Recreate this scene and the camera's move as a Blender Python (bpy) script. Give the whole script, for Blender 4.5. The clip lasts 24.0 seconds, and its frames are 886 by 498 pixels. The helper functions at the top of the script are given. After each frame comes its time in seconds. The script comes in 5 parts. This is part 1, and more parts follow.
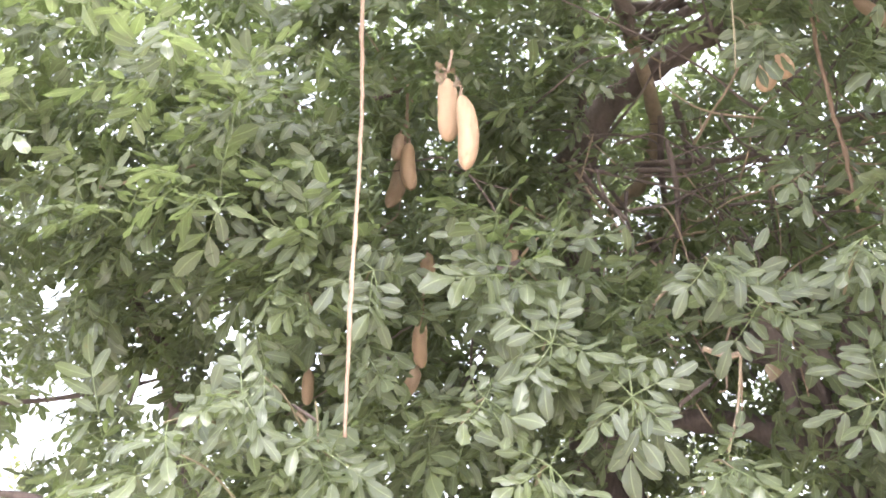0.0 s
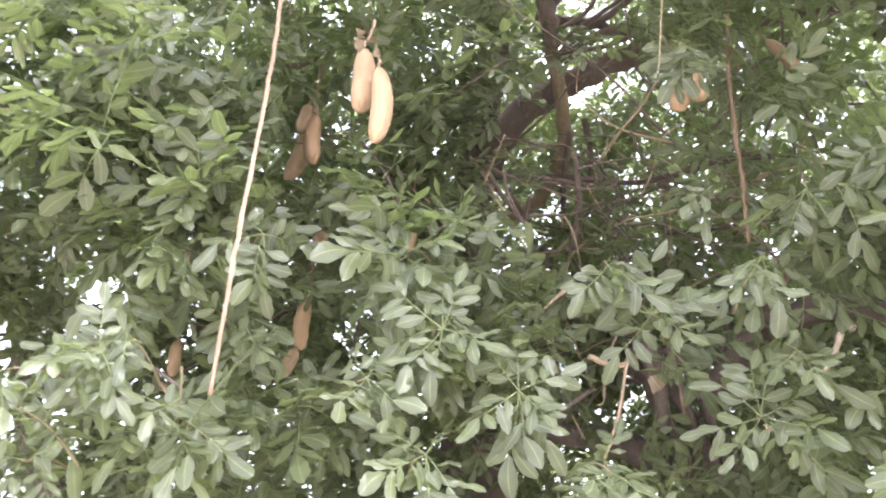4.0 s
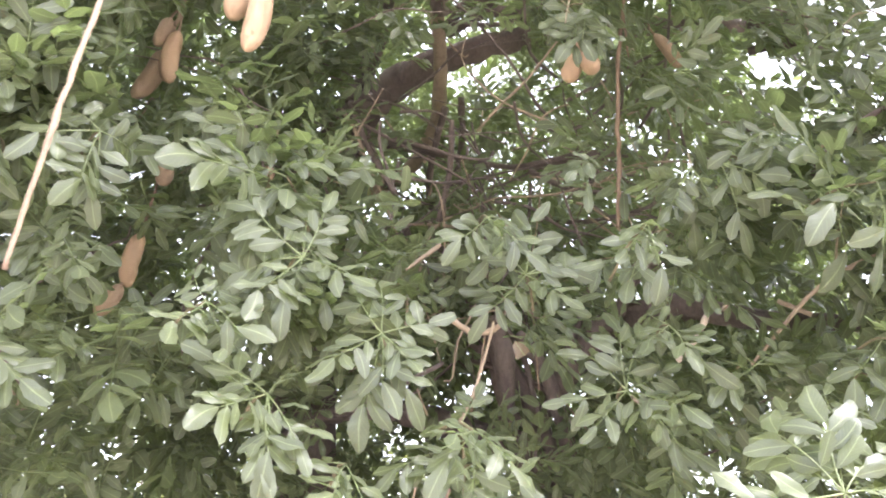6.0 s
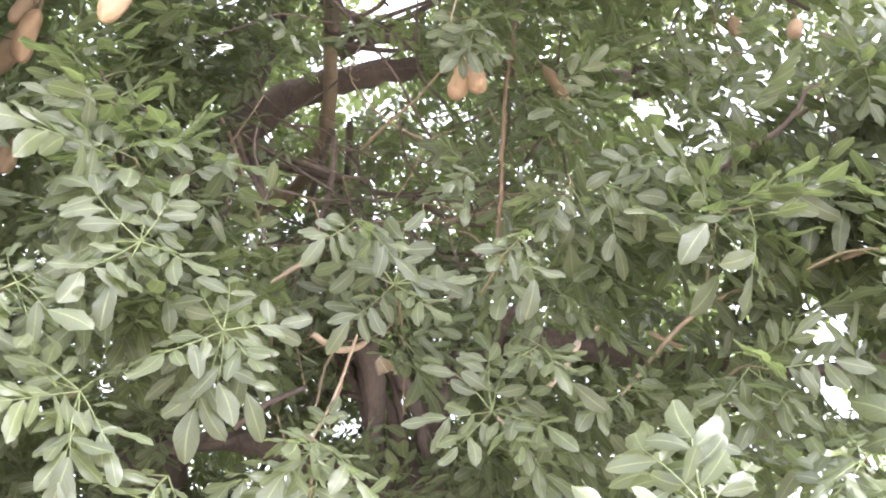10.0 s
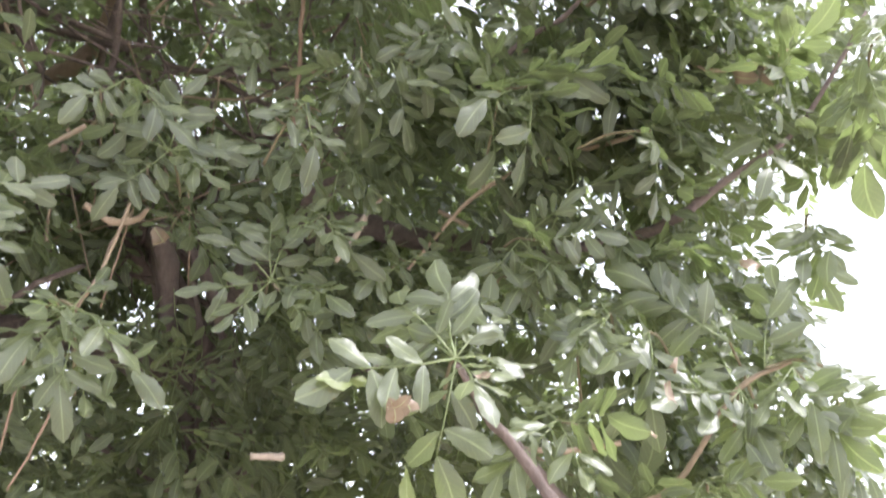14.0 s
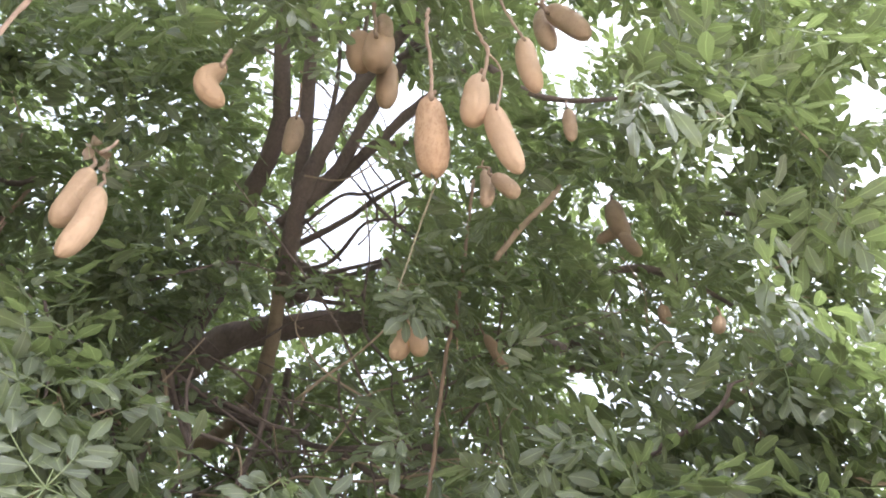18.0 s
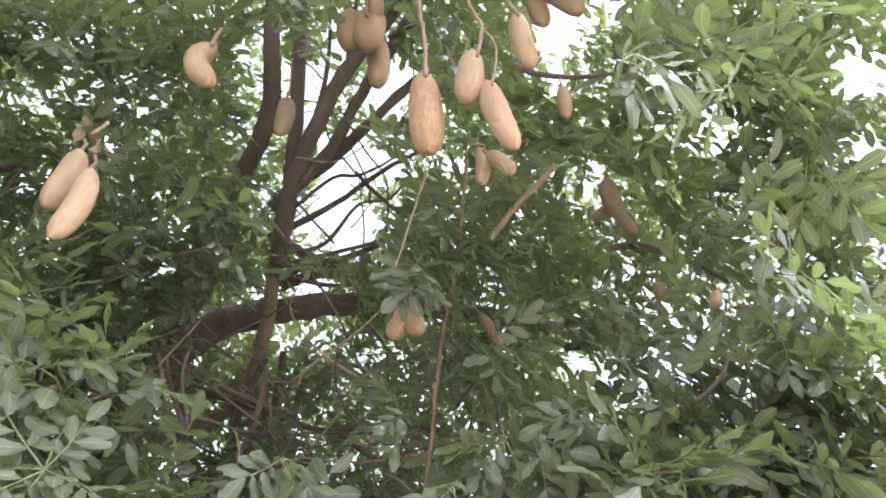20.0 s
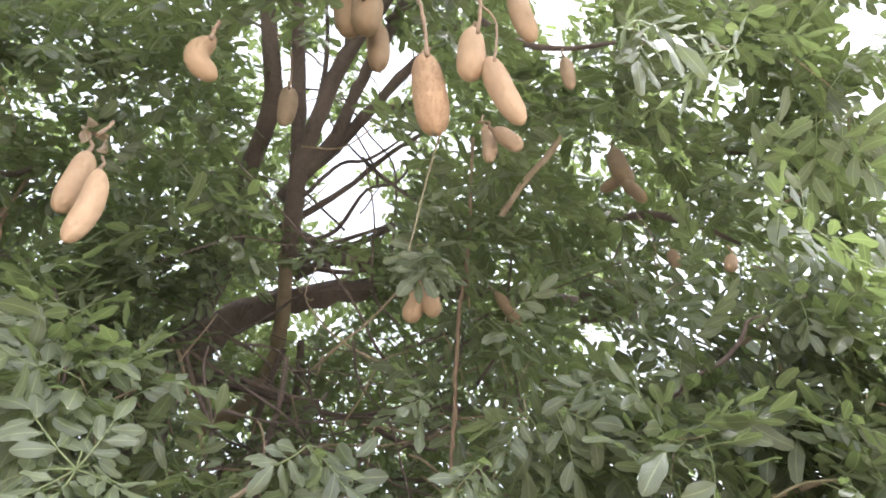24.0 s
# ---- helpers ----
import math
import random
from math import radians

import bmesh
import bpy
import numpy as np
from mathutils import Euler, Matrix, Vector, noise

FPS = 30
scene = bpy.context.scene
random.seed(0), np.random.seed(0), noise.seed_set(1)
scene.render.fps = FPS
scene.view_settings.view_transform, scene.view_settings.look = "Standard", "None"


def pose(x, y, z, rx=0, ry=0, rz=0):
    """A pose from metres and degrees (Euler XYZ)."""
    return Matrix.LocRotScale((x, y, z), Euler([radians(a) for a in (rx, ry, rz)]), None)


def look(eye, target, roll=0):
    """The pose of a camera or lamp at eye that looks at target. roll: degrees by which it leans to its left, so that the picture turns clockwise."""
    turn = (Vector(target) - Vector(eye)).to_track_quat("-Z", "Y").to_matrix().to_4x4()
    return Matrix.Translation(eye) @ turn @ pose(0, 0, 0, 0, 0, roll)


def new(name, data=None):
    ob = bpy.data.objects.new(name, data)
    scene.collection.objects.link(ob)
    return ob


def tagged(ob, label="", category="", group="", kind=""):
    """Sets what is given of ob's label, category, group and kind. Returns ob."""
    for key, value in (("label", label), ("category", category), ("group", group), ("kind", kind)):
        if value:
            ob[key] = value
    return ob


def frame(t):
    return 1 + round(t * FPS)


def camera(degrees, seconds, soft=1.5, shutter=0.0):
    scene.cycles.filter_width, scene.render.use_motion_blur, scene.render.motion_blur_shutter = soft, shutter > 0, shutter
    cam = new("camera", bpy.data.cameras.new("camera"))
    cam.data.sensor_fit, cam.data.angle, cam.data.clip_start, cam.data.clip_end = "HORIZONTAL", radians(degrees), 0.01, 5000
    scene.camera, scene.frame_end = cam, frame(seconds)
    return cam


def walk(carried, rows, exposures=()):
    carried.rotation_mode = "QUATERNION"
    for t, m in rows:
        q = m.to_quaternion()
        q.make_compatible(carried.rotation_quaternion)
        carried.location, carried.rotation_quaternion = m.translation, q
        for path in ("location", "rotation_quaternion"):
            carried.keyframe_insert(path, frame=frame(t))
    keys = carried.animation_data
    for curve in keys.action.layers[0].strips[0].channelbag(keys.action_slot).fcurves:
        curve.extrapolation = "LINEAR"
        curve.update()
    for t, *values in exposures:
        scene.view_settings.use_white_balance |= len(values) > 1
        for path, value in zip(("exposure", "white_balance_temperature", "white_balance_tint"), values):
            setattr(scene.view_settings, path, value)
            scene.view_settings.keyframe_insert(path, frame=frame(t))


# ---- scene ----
# ---- camera and walk ----
cam = camera(58.6, 24.0, 1.85, 0.4)
EXPOSURE = [(0.0, 3.09, 6150, 18), (10.5, 3.21, 6150, 18), (13.5, 2.45, 6150, 16), (15.5, 2.42, 6080, 14), (18.0, 2.42, 6000, 13), (24.0, 2.5, 6150, 12)]
PATH = [
    (0.0, 0.000, -0.000, 1.550, 115.99, -0.01, 0.01),
    (0.5, -0.015, -0.002, 1.552, 116.08, 0.13, 0.10),
    (1.0, -0.036, -0.003, 1.550, 116.60, 0.51, 0.57),
    (1.5, -0.036, -0.007, 1.550, 116.67, 0.75, 1.26),
    (3.5, -0.007, 0.088, 1.534, 116.53, -1.56, -5.44),
    (4.0, -0.013, 0.170, 1.514, 116.73, -2.94, -10.24),
    (4.5, -0.025, 0.263, 1.496, 117.15, -3.84, -14.53),
    (5.0, -0.047, 0.361, 1.482, 117.35, -4.29, -18.84),
    (5.5, -0.046, 0.441, 1.468, 117.28, -4.36, -21.33),
    (6.0, 0.001, 0.517, 1.449, 117.45, -4.16, -23.46),
    (6.5, 0.088, 0.541, 1.448, 117.54, -4.01, -24.53),
    (7.0, 0.144, 0.555, 1.443, 117.86, -3.69, -25.13),
    (7.5, 0.170, 0.593, 1.435, 118.45, -3.37, -26.28),
    (8.0, 0.167, 0.632, 1.440, 119.05, -3.43, -27.69),
    (8.5, 0.159, 0.660, 1.439, 120.01, -3.57, -29.44),
    (9.0, 0.153, 0.676, 1.435, 120.85, -3.70, -30.30),
    (9.5, 0.152, 0.678, 1.428, 121.41, -3.67, -31.06),
    (10.0, 0.169, 0.678, 1.421, 121.53, -3.33, -32.11),
    (10.5, 0.200, 0.674, 1.415, 119.24, -2.70, -33.80),
    (11.0, 0.231, 0.666, 1.391, 116.13, -2.10, -35.44),
    (11.5, 0.264, 0.660, 1.353, 112.12, -1.90, -37.46),
    (13.5, 0.297, 0.656, 1.336, 110.52, 1.01, -43.36),
    (14.0, 0.296, 0.640, 1.351, 114.41, 1.52, -43.96),
    (14.5, 0.278, 0.624, 1.376, 119.18, 1.73, -43.59),
    (15.0, 0.225, 0.615, 1.391, 123.60, 1.19, -42.68),
    (15.5, 0.214, 0.612, 1.413, 128.79, -0.36, -41.38),
    (16.0, 0.179, 0.609, 1.431, 132.79, -1.86, -40.40),
    (16.5, 0.159, 0.615, 1.434, 137.38, -3.33, -39.95),
    (17.0, 0.148, 0.622, 1.446, 139.56, -4.13, -39.54),
    (17.5, 0.143, 0.629, 1.445, 140.15, -4.39, -39.01),
    (18.0, 0.144, 0.638, 1.438, 140.10, -4.36, -38.72),
    (18.5, 0.152, 0.648, 1.439, 139.61, -4.12, -38.53),
    (19.0, 0.150, 0.664, 1.439, 139.28, -3.81, -38.53),
    (19.5, 0.141, 0.674, 1.434, 139.07, -3.53, -38.53),
    (21.5, 0.168, 0.665, 1.443, 138.69, -3.24, -38.60),
    (22.0, 0.151, 0.683, 1.437, 138.62, -3.03, -38.48),
    (22.5, 0.145, 0.688, 1.435, 138.10, -2.20, -37.41),
    (23.0, 0.143, 0.691, 1.433, 137.76, -1.69, -36.31),
    (23.5, 0.143, 0.688, 1.434, 137.58, -1.57, -35.83),
    (24.0, 0.140, 0.682, 1.434, 137.41, -1.62, -35.54),
]
walk(cam, [(t, pose(x, y, z, rx, ry, rz)) for t, x, y, z, rx, ry, rz in PATH], EXPOSURE)

# ---- sky and sun ----
world = bpy.data.worlds.new("world")
scene.world = world
world.use_nodes = True
wn, wl = world.node_tree.nodes, world.node_tree.links
sky = wn.new("ShaderNodeTexSky")
sky.sky_type, sky.sun_disc = "NISHITA", False
sky.sun_elevation, sky.sun_rotation = radians(63), radians(151)
sky.air_density, sky.dust_density, sky.ozone_density = 1.0, 3.5, 0.8
pale = wn.new("ShaderNodeHueSaturation")
pale.inputs["Saturation"].default_value = 0.25
wl.new(sky.outputs[0], pale.inputs["Color"])
wl.new(pale.outputs[0], wn["Background"].inputs["Color"])
wn["Background"].inputs["Strength"].default_value = 0.15
sun_data = bpy.data.lights.new("sun", "SUN")
sun_data.energy, sun_data.angle, sun_data.color = 1.0, radians(14), (1.0, 0.97, 0.94)
sun = new("sun", sun_data)
sun.matrix_world = look((7.5, -13.5, 30.0), (0.0, 0.0, 0.0))


# ---- materials ----
def material(name):
    m = bpy.data.materials.new(name)
    m.use_nodes = True
    n, l = m.node_tree.nodes, m.node_tree.links
    return m, n, l, n["Principled BSDF"]


def ramp(n, stops):
    r = n.new("ShaderNodeValToRGB")
    el = r.color_ramp.elements
    while len(el) < len(stops):
        el.new(0.5)
    for e, (p, c) in zip(el, stops):
        e.position, e.color = p, (*c, 1)
    return r


def blend(n, l, a, b, fac, mode="MIX"):
    x = n.new("ShaderNodeMix")
    x.data_type, x.blend_type = "RGBA", mode
    for sock, v in ((x.inputs[0], fac), (x.inputs[6], a), (x.inputs[7], b)):
        if isinstance(v, bpy.types.NodeSocket):
            l.new(v, sock)
        else:
            sock.default_value = v if isinstance(v, float) else (*v, 1)
    return x.outputs[2]


def calc(n, l, op, a, b=0.0, c=0.0):
    x = n.new("ShaderNodeMath")
    x.operation = op
    for sock, v in zip(x.inputs, (a, b, c)):
        if isinstance(v, bpy.types.NodeSocket):
            l.new(v, sock)
        else:
            sock.default_value = v
    return x.outputs[0]


def noise_tex(n, l, scale, detail=4.0, rough=0.6, vec=None):
    x = n.new("ShaderNodeTexNoise")
    x.inputs["Scale"].default_value, x.inputs["Detail"].default_value, x.inputs["Roughness"].default_value = scale, detail, rough
    if vec is not None:
        l.new(vec, x.inputs["Vector"])
    return x.outputs["Fac"]


def bump(n, l, height, strength, distance, bsdf):
    b = n.new("ShaderNodeBump")
    b.inputs["Strength"].default_value, b.inputs["Distance"].default_value = strength, distance
    l.new(height, b.inputs["Height"])
    l.new(b.outputs[0], bsdf.inputs["Normal"])


def leaf_material(name, young, mid, old, through_light, thin=0.3):
    """Leathery leaflet: colour by leaflet, pale midrib and side veins, glossy face, light let through."""
    m, n, l, p = material(name)
    geo, uv, info = n.new("ShaderNodeNewGeometry"), n.new("ShaderNodeUVMap"), n.new("ShaderNodeObjectInfo")
    pos = n.new("ShaderNodeTexCoord")
    pick = calc(n, l, "FRACT", calc(n, l, "ADD", geo.outputs["Random Per Island"], info.outputs["Random"]))
    col = ramp(n, [(0.0, old), (0.45, mid), (0.82, mid), (1.0, young)])
    l.new(pick, col.inputs[0])
    patch = noise_tex(n, l, 1.1, 2.0, 0.5, pos.outputs["Object"])
    c = blend(n, l, col.outputs[0], young, calc(n, l, "MULTIPLY", calc(n, l, "SUBTRACT", patch, 0.45), 1.2))
    fine = noise_tex(n, l, 60.0, 5.0, 0.7, pos.outputs["Object"])
    c = blend(n, l, c, old, calc(n, l, "MULTIPLY", fine, 0.6))
    sep = n.new("ShaderNodeSeparateXYZ")
    l.new(uv.outputs[0], sep.inputs[0])
    side = calc(n, l, "ABSOLUTE", calc(n, l, "SUBTRACT", sep.outputs[0], 0.5))
    rib = calc(n, l, "LESS_THAN", side, 0.03)
    wave = calc(n, l, "FRACT", calc(n, l, "SUBTRACT", calc(n, l, "MULTIPLY", sep.outputs[1], 8.0), calc(n, l, "MULTIPLY", side, 4.5)))
    vein = calc(n, l, "LESS_THAN", wave, 0.09)
    c = blend(n, l, c, (0.20, 0.24, 0.11), calc(n, l, "MULTIPLY", vein, 0.4))
    c = blend(n, l, c, (0.30, 0.35, 0.17), calc(n, l, "MULTIPLY", rib, 0.72))
    scar = calc(n, l, "GREATER_THAN", noise_tex(n, l, 38.0, 2.0, 0.5, pos.outputs["Object"]), 0.71)
    c = blend(n, l, c, (0.17, 0.11, 0.05), calc(n, l, "MULTIPLY", scar, 0.55))
    l.new(c, p.inputs["Base Color"])
    p.inputs["Roughness"].default_value = 0.42
    l.new(calc(n, l, "MULTIPLY_ADD", fine, 0.3, 0.22), p.inputs["Roughness"])
    p.inputs["Specular IOR Level"].default_value = 0.55
    relief = calc(n, l, "SUBTRACT", calc(n, l, "MULTIPLY", fine, 0.4), calc(n, l, "ADD", rib, calc(n, l, "MULTIPLY", vein, 0.6)))
    bump(n, l, relief, 0.5, 0.002, p)
    t = n.new("ShaderNodeBsdfTranslucent")
    l.new(blend(n, l, through_light, c, 0.25), t.inputs["Color"])
    mx = n.new("ShaderNodeMixShader")
    mx.inputs[0].default_value = thin
    l.new(p.outputs[0], mx.inputs[1])
    l.new(t.outputs[0], mx.inputs[2])
    l.new(mx.outputs[0], n["Material Output"].inputs["Surface"])
    return m


def bark_material(name, light, dark, scale=1.0, rough=0.9):
    m, n, l, p = material(name)
    pos = n.new("ShaderNodeTexCoord")
    mp = n.new("ShaderNodeMapping")
    mp.inputs["Scale"].default_value = (1.0, 1.0, 0.35)
    l.new(pos.outputs["Object"], mp.inputs["Vector"])
    big = noise_tex(n, l, 5.0 * scale, 5.0, 0.65, mp.outputs[0])
    small = noise_tex(n, l, 55.0 * scale, 6.0, 0.7, mp.outputs[0])
    c = ramp(n, [(0.32, dark), (0.68, light)])
    l.new(calc(n, l, "MULTIPLY_ADD", small, 0.5, calc(n, l, "MULTIPLY", big, 0.5)), c.inputs[0])
    l.new(c.outputs[0], p.inputs["Base Color"])
    p.inputs["Roughness"].default_value = rough
    bump(n, l, calc(n, l, "ADD", big, small), 0.7, 0.02 / scale, p)
    return m


def fruit_material(name, light, dark, spots):
    """Corky fruit skin with fine lenticels, rubbed patches and lengthwise cracks."""
    m, n, l, p = material(name)
    pos, info = n.new("ShaderNodeTexCoord"), n.new("ShaderNodeObjectInfo")
    off = n.new("ShaderNodeVectorMath")
    off.operation = "ADD"
    l.new(pos.outputs["Object"], off.inputs[0])
    l.new(info.outputs["Random"], off.inputs[1])
    mp = n.new("ShaderNodeMapping")
    mp.inputs["Scale"].default_value = (1.0, 1.0, 0.3)
    l.new(off.outputs[0], mp.inputs["Vector"])
    big = noise_tex(n, l, 9.0, 4.0, 0.55, off.outputs[0])
    fine = noise_tex(n, l, 160.0, 4.0, 0.7, off.outputs[0])
    c = ramp(n, [(0.3, dark), (0.7, light)])
    l.new(calc(n, l, "MULTIPLY_ADD", fine, 0.35, calc(n, l, "MULTIPLY", big, 0.65)), c.inputs[0])
    crack = calc(n, l, "GREATER_THAN", noise_tex(n, l, 80.0, 6.0, 0.8, mp.outputs[0]), 0.53 if spots > 0.6 else 0.56)
    cc = blend(n, l, c.outputs[0], dark, calc(n, l, "MULTIPLY", crack, spots))
    dots = n.new("ShaderNodeTexVoronoi")
    dots.inputs["Scale"].default_value = 85.0
    l.new(off.outputs[0], dots.inputs["Vector"])
    dot = calc(n, l, "LESS_THAN", dots.outputs["Distance"], 0.2)
    cc = blend(n, l, cc, dark, calc(n, l, "MULTIPLY", dot, 0.35))
    l.new(cc, p.inputs["Base Color"])
    p.inputs["Roughness"].default_value = 0.82
    bump(n, l, calc(n, l, "SUBTRACT", big, calc(n, l, "MULTIPLY", calc(n, l, "ADD", crack, dot), 0.4)), 0.8, 0.012, p)
    return m


LEAF = leaf_material("leaf_green", (0.137, 0.157, 0.082), (0.112, 0.125, 0.076), (0.074, 0.084, 0.057), (0.33, 0.43, 0.125), 0.33)
LEAF_DRY = leaf_material("leaf_dry", (0.27, 0.2, 0.14), (0.22, 0.16, 0.11), (0.15, 0.105, 0.07), (0.25, 0.17, 0.1), 0.06)
LEAF_PALE = leaf_material("leaf_yellowing", (0.19, 0.21, 0.07), (0.14, 0.165, 0.06), (0.1, 0.125, 0.05), (0.28, 0.31, 0.06))
BARK = bark_material("bark", (0.215, 0.165, 0.145), (0.09, 0.068, 0.06))
TWIG = bark_material("twig_bark", (0.42, 0.33, 0.24), (0.23, 0.165, 0.115), 5.0)
STALK_OLIVE = bark_material("stalk_olive", (0.2, 0.17, 0.1), (0.12, 0.1, 0.055), 6.0)
ROPE = bark_material("rope_stalk", (0.32, 0.225, 0.16), (0.18, 0.12, 0.082), 6.0)
PALE_WOOD = bark_material("pale_wood", (0.50, 0.42, 0.35), (0.3, 0.24, 0.19), 6.0)
FRUIT = fruit_material("fruit_tan", (0.44, 0.295, 0.185), (0.36, 0.235, 0.145), 0.35)
FRUIT_CRACKED = fruit_material("fruit_cracked", (0.5, 0.32, 0.19), (0.29, 0.17, 0.095), 0.7)
FRUIT_BROWN = fruit_material("fruit_brown", (0.45, 0.32, 0.215), (0.28, 0.19, 0.125), 0.5)


def ground_material():
    m, n, l, p = material("dry_earth")
    pos = n.new("ShaderNodeTexCoord")
    big, fine = noise_tex(n, l, 0.35, 5.0, 0.6, pos.outputs["Object"]), noise_tex(n, l, 12.0, 8.0, 0.7, pos.outputs["Object"])
    c = ramp(n, [(0.3, (0.34, 0.30, 0.24)), (0.55, (0.47, 0.42, 0.35)), (0.75, (0.34, 0.32, 0.24))])
    l.new(calc(n, l, "MULTIPLY_ADD", fine, 0.4, calc(n, l, "MULTIPLY", big, 0.6)), c.inputs[0])
    l.new(c.outputs[0], p.inputs["Base Color"])
    p.inputs["Roughness"].default_value = 0.95
    bump(n, l, fine, 0.6, 0.03, p)
    return m


# ---- shape helpers ----
rng = np.random.default_rng(7)


def add_mesh(name, verts, faces, mat, parent=None, label="", smooth=True, uvs=None):
    me = bpy.data.meshes.new(name)
    me.from_pydata(verts, [], faces)
    if uvs is not None:
        layer = me.uv_layers.new(name="UVMap")
        loops = np.empty(len(me.loops), np.int32)
        me.loops.foreach_get("vertex_index", loops)
        layer.data.foreach_set("uv", np.asarray(uvs, np.float32)[loops].ravel())
    if smooth:
        me.polygons.foreach_set("use_smooth", np.ones(len(me.polygons), bool))
    me.materials.append(mat)
    ob = new(name, me)
    ob.parent = parent
    if label:
        ob["label"] = label
    return ob


def unit(v):
    v = np.asarray(v, float)
    return v / (np.linalg.norm(v) + 1e-9)


def glide(points, steps):
    """A smooth curve (Catmull-Rom) through rows of x, y, z, radius."""
    p = np.array(points, float)
    p = np.vstack([2 * p[0] - p[1], p, 2 * p[-1] - p[-2]])
    out = []
    for i in range(1, len(p) - 2):
        for s in np.arange(steps) / steps:
            a, b, c, d = p[i - 1:i + 3]
            out.append(0.5 * (2 * b + (c - a) * s + (2 * a - 5 * b + 4 * c - d) * s * s + (3 * b - a - 3 * c + d) * s ** 3))
    out.append(p[-2])
    return np.array(out)


def tube(points, sides=8, steps=6, wobble=0.0, seed=0, knots=0.0):
    """Vertices and faces of a tapered, slightly uneven stem through points of x, y, z, radius."""
    g = np.random.default_rng(seed)
    c = glide(points, steps)
    n = len(c)
    tan = np.gradient(c[:, :3], axis=0)
    tan /= np.linalg.norm(tan, axis=1)[:, None] + 1e-9
    side = unit(np.cross(tan[0], (0.3, 0.9, 0.2)))
    verts = []
    for i in range(n):
        side = unit(side - tan[i] * (side @ tan[i]))
        up = np.cross(tan[i], side)
        r = c[i, 3] * (1 + knots * g.uniform(-0.5, 1) * (g.random() < 0.4))
        o = c[i, :3] + g.normal(0, 1, 3) * wobble * c[i, 3]
        for k in range(sides):
            a = 2 * math.pi * k / sides
            verts.append(o + r * (1 + g.uniform(-0.08, 0.08)) * (math.cos(a) * side + math.sin(a) * up))
    faces = [(i * sides + k, i * sides + (k + 1) % sides, (i + 1) * sides + (k + 1) % sides, (i + 1) * sides + k) for i in range(n - 1) for k in range(sides)]
    faces += [tuple(reversed(range(sides))), tuple((n - 1) * sides + k for k in range(sides))]
    return verts, faces


def stem(name, points, mat, parent, label="", sides=8, steps=6, wobble=0.06, seed=1, knots=0.1):
    v, f = tube(points, sides, steps, wobble, seed, knots)
    return add_mesh(name, v, f, mat, parent, label)


# ---- leaves ----
def leaflet(rows, g, across=1, plump=1.0):
    """One leaflet along +Y, 1 long, face up +Z: blunt and broad past the middle, folded at the midrib, curled, with an uneven wavy edge.
    across: how many strips of faces lie on each side of the midrib."""
    fold, curl, wide, twist = g.uniform(0.02, 0.36), g.uniform(-0.12, 0.34), plump * g.uniform(0.175, 0.24), g.uniform(-0.3, 0.3)
    sway, blunt, ripple = g.uniform(-0.07, 0.07), g.uniform(0.96, 1.04), g.uniform(0, 6.28)
    v, uv = [(0, 0, 0)], [(0.5, 0)]
    cols = [k / across for k in range(-across, across + 1)]
    for i in range(rows):
        s = (i + 0.8) / (rows + 0.25)
        w = wide * (math.sin(math.pi * min(1, s ** 1.15)) ** 0.56) * (0.86 + 0.2 * s)
        z = -curl * s * s
        x = sway * math.sin(math.pi * s)
        edge = {-1: g.uniform(0.86, 1.1), 1: g.uniform(0.86, 1.1)}
        for k in cols:
            e = edge[1 if k > 0 else -1] if k else 1.0
            wave = (g.uniform(-0.03, 0.03) + 0.04 * math.sin(9 * s + ripple + 2 * k)) * abs(k) if k else 0.0
            v.append((x + k * w * e, s - (0.03 if not k and i == rows - 1 else 0), z + (fold * w * abs(k) ** 0.8 - 0.25 * w * k * k + k * twist * s * w + wave if k else 0)))
            uv.append((0.5 + 0.5 * k, s))
    v.append((0, blunt, -curl - 0.02))
    uv.append((0.5, 1))
    n = len(cols)
    f = [(0, k + 2, k + 1) for k in range(n - 1)]
    for i in range(rows - 1):
        a, b = 1 + n * i, 1 + n * (i + 1)
        f += [(a + k, a + k + 1, b + k + 1, b + k) for k in range(n - 1)]
    a, e = 1 + n * (rows - 1), len(v) - 1
    f += [(a + k, a + k + 1, e) for k in range(n - 1)]
    return np.array(v, float), f, np.array(uv, float)


